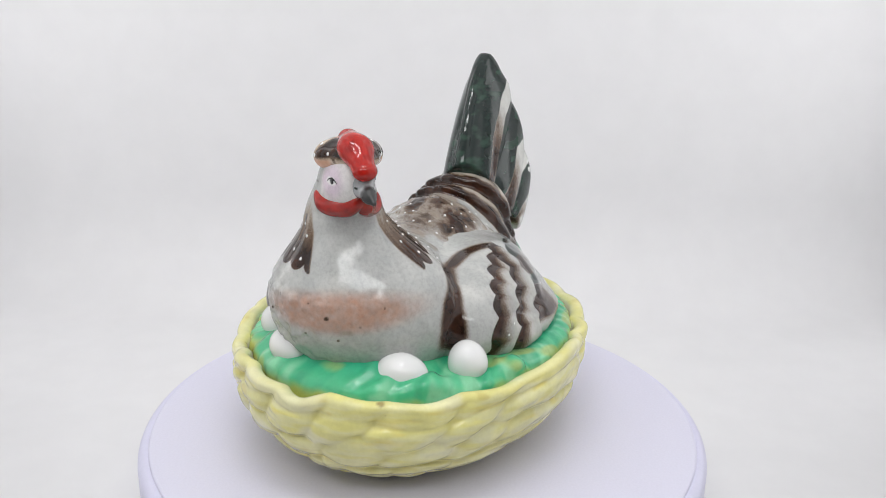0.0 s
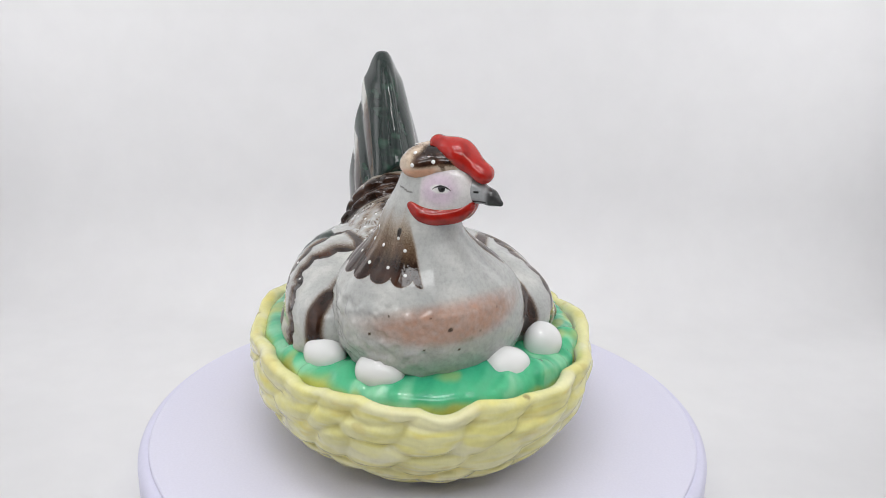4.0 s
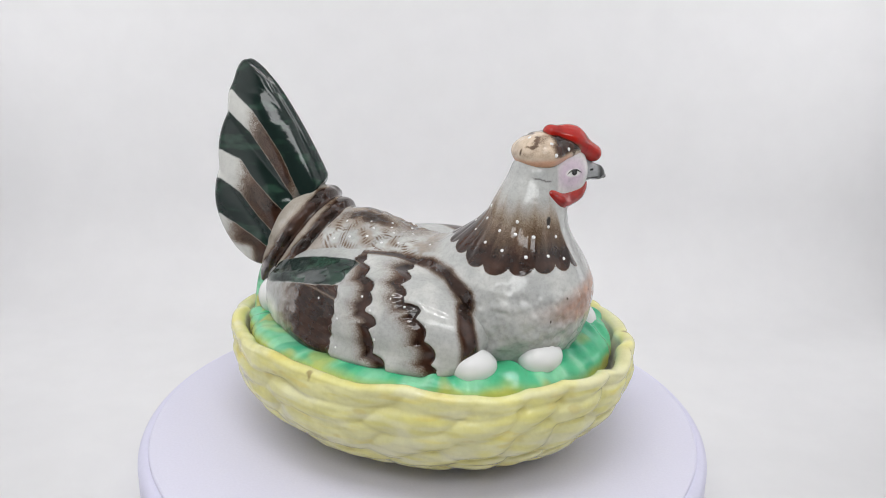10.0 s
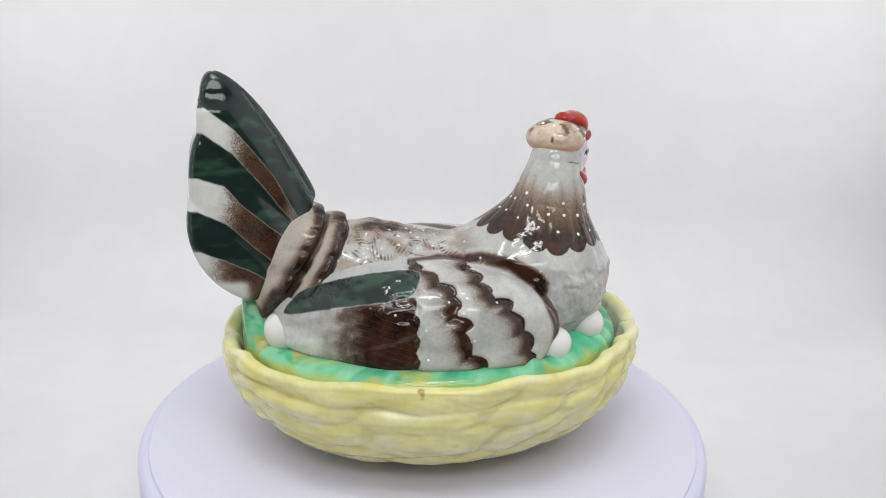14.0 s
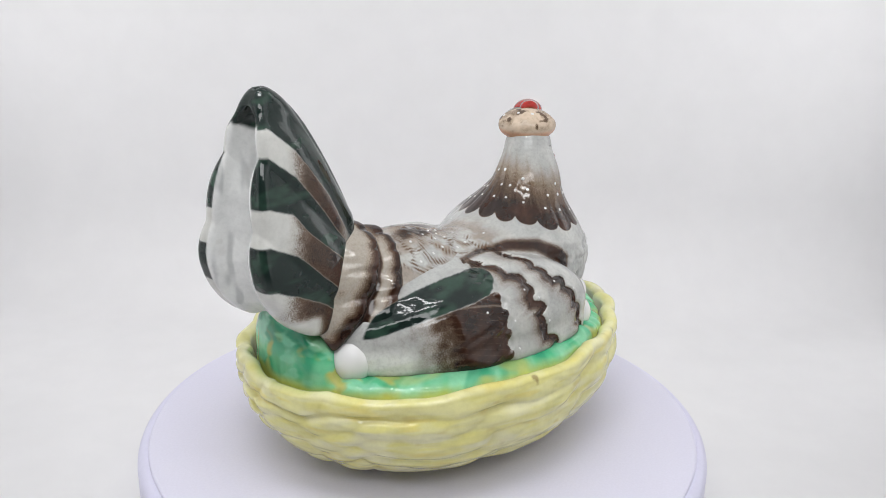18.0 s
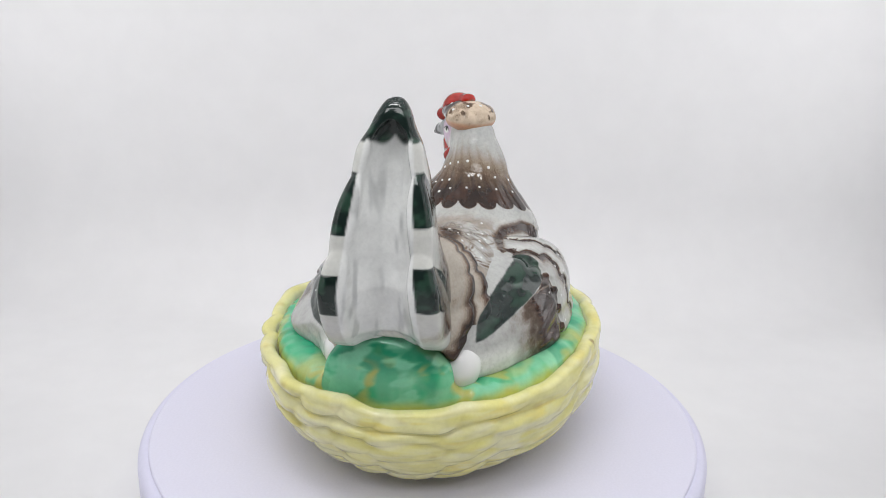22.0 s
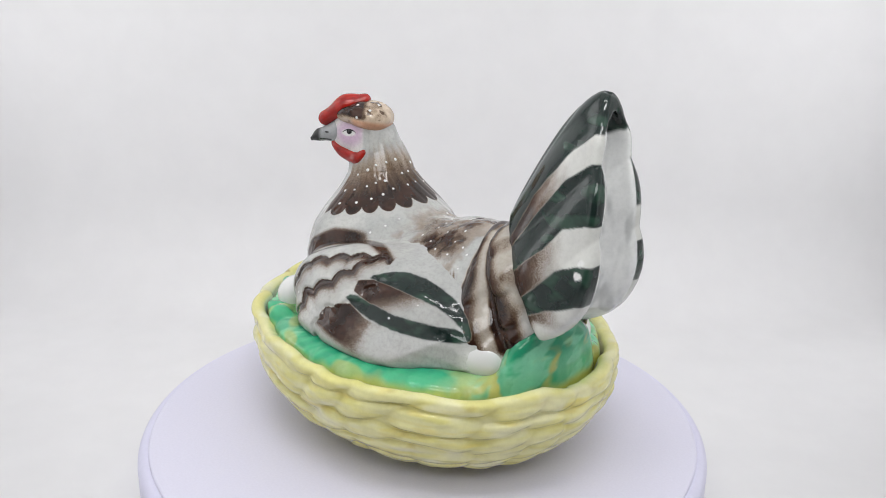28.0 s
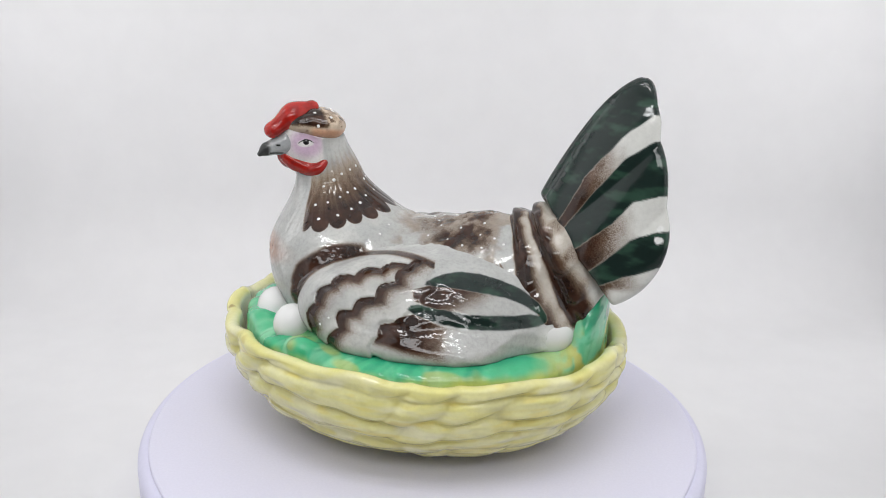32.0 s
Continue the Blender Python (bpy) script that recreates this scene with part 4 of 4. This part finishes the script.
for eye_at in ((66.0, -15.2, 124.6), (55.3, -2.6, 125.2)):
    q, n = settle(eye_at, body_field)
    bm = bmesh.new()
    dome(bm, q, n, 1.25, 0.55, 1.15, sides=16)
    # the dark upper lid
    side_way = Vector((0, 0, 1)).cross(n).normalized()
    for k in range(-8, 9):
        t = k / 8
        lid_at, lid_n = settle(Vector(q) + side_way * (3.4 * t) + Vector((0, 0, 1.0 - 1.3 * t * t)), body_field)
        dome(bm, lid_at, lid_n, 0.42 * (1.15 - 0.6 * abs(t)), 0.4, sides=6)
    part("eye", finished("eye", bm, BLACK), lid, "black painted eye under a dark lid")

dots = bmesh.new()


def dot(place, size, field=body_field):
    q, n = settle(place, field)
    dome(dots, q, n, size, 0.42, sides=9)


rng = random.Random(3)
for row, (lift, gap) in enumerate(((2.2, 18.0), (8.0, 18.0), (14.5, 27.0))):
    k = -171.0 + (9.0 if row == 1 else 0.0)
    while k < 180:
        if k < -32 - 1.1 * lift or k > 84:
            h = float(np.interp(k, COLLAR_ANGLE, COLLAR_EDGE)) + lift + rng.uniform(-0.7, 0.7)
            reach = 26 - 0.9 * (h - 90)
            a = radians(k + rng.uniform(-2, 2))
            dot((49 + reach * math.cos(a), -12 + reach * math.sin(a), h), rng.uniform(0.62, 0.85))
        k += gap
BACK_DOTS = ((-21, -14), (-19, -17), (-30, -16), (-11, -14), (-9, -17), (-18, -23), (-25, -24), (-33, -25), (-4, -8), (-1, -15), (11, -23), (-11, -25), (-4, -24),
             (19, 8), (17, 1), (0, 6), (-6, -1), (-10, 9), (-16, 3), (-13, -10), (-25, 8), (-26, 2), (-31, 10), (-35, 13), (-17, 14), (-26, 15), (-5, 13), (-22, 21),
             (-35, 20), (-32, 25), (-18, 23), (1, 16), (7, 13), (23, 15))
for px, py in BACK_DOTS:
    dot((px, py, 92.0 - 0.010 * (py + 5) ** 2), rng.uniform(0.55, 0.75))
for px, pz, side in ((-5, 83, -1), (-1, 74, -1), (3, 63, -1), (13, 80, -1), (23, 71, -1), (-16, 68, -1), (-15, 56, -1), (-30, 77, -1), (-28, 80, 1), (44, 60, 1), (36, 66, 1)):
    dot((px, side * 62.0, pz), 0.6, wing_field(side))
for place in ((48.7, -20, 138), (58.4, -23, 136.5), (64, -18, 134), (61, -25, 132.5), (52, -5.7, 138), (45, -7, 136), (49.6, -2.7, 132.6), (46, -14, 138.5)):
    dot(place, 0.8, crest_field)
part("enamel_dots", finished("enamel_dots", dots, WHITE), lid, "small raised white enamel dots")["kind"] = "stuff"


# ---- the turning ----
def heading(t):
    return -107.5 + 8.667 * t + 0.661 * t ** 2 / 100 - 1.997 * t ** 3 / 10000


def motions():
    rows = [(float(t), heading(t)) for t in range(33)]
    walk(top_disc, [(t, pose(0, 0, H, 0, 0, a)) for t, a in rows])
    walk(basket, [(t, pose(0, 0, 0.0002, 0, 0, a)) for t, a in rows])
    walk(lid, [(t, pose(0, 0, 0.0004, 0, 0, a)) for t, a in rows])


motions()
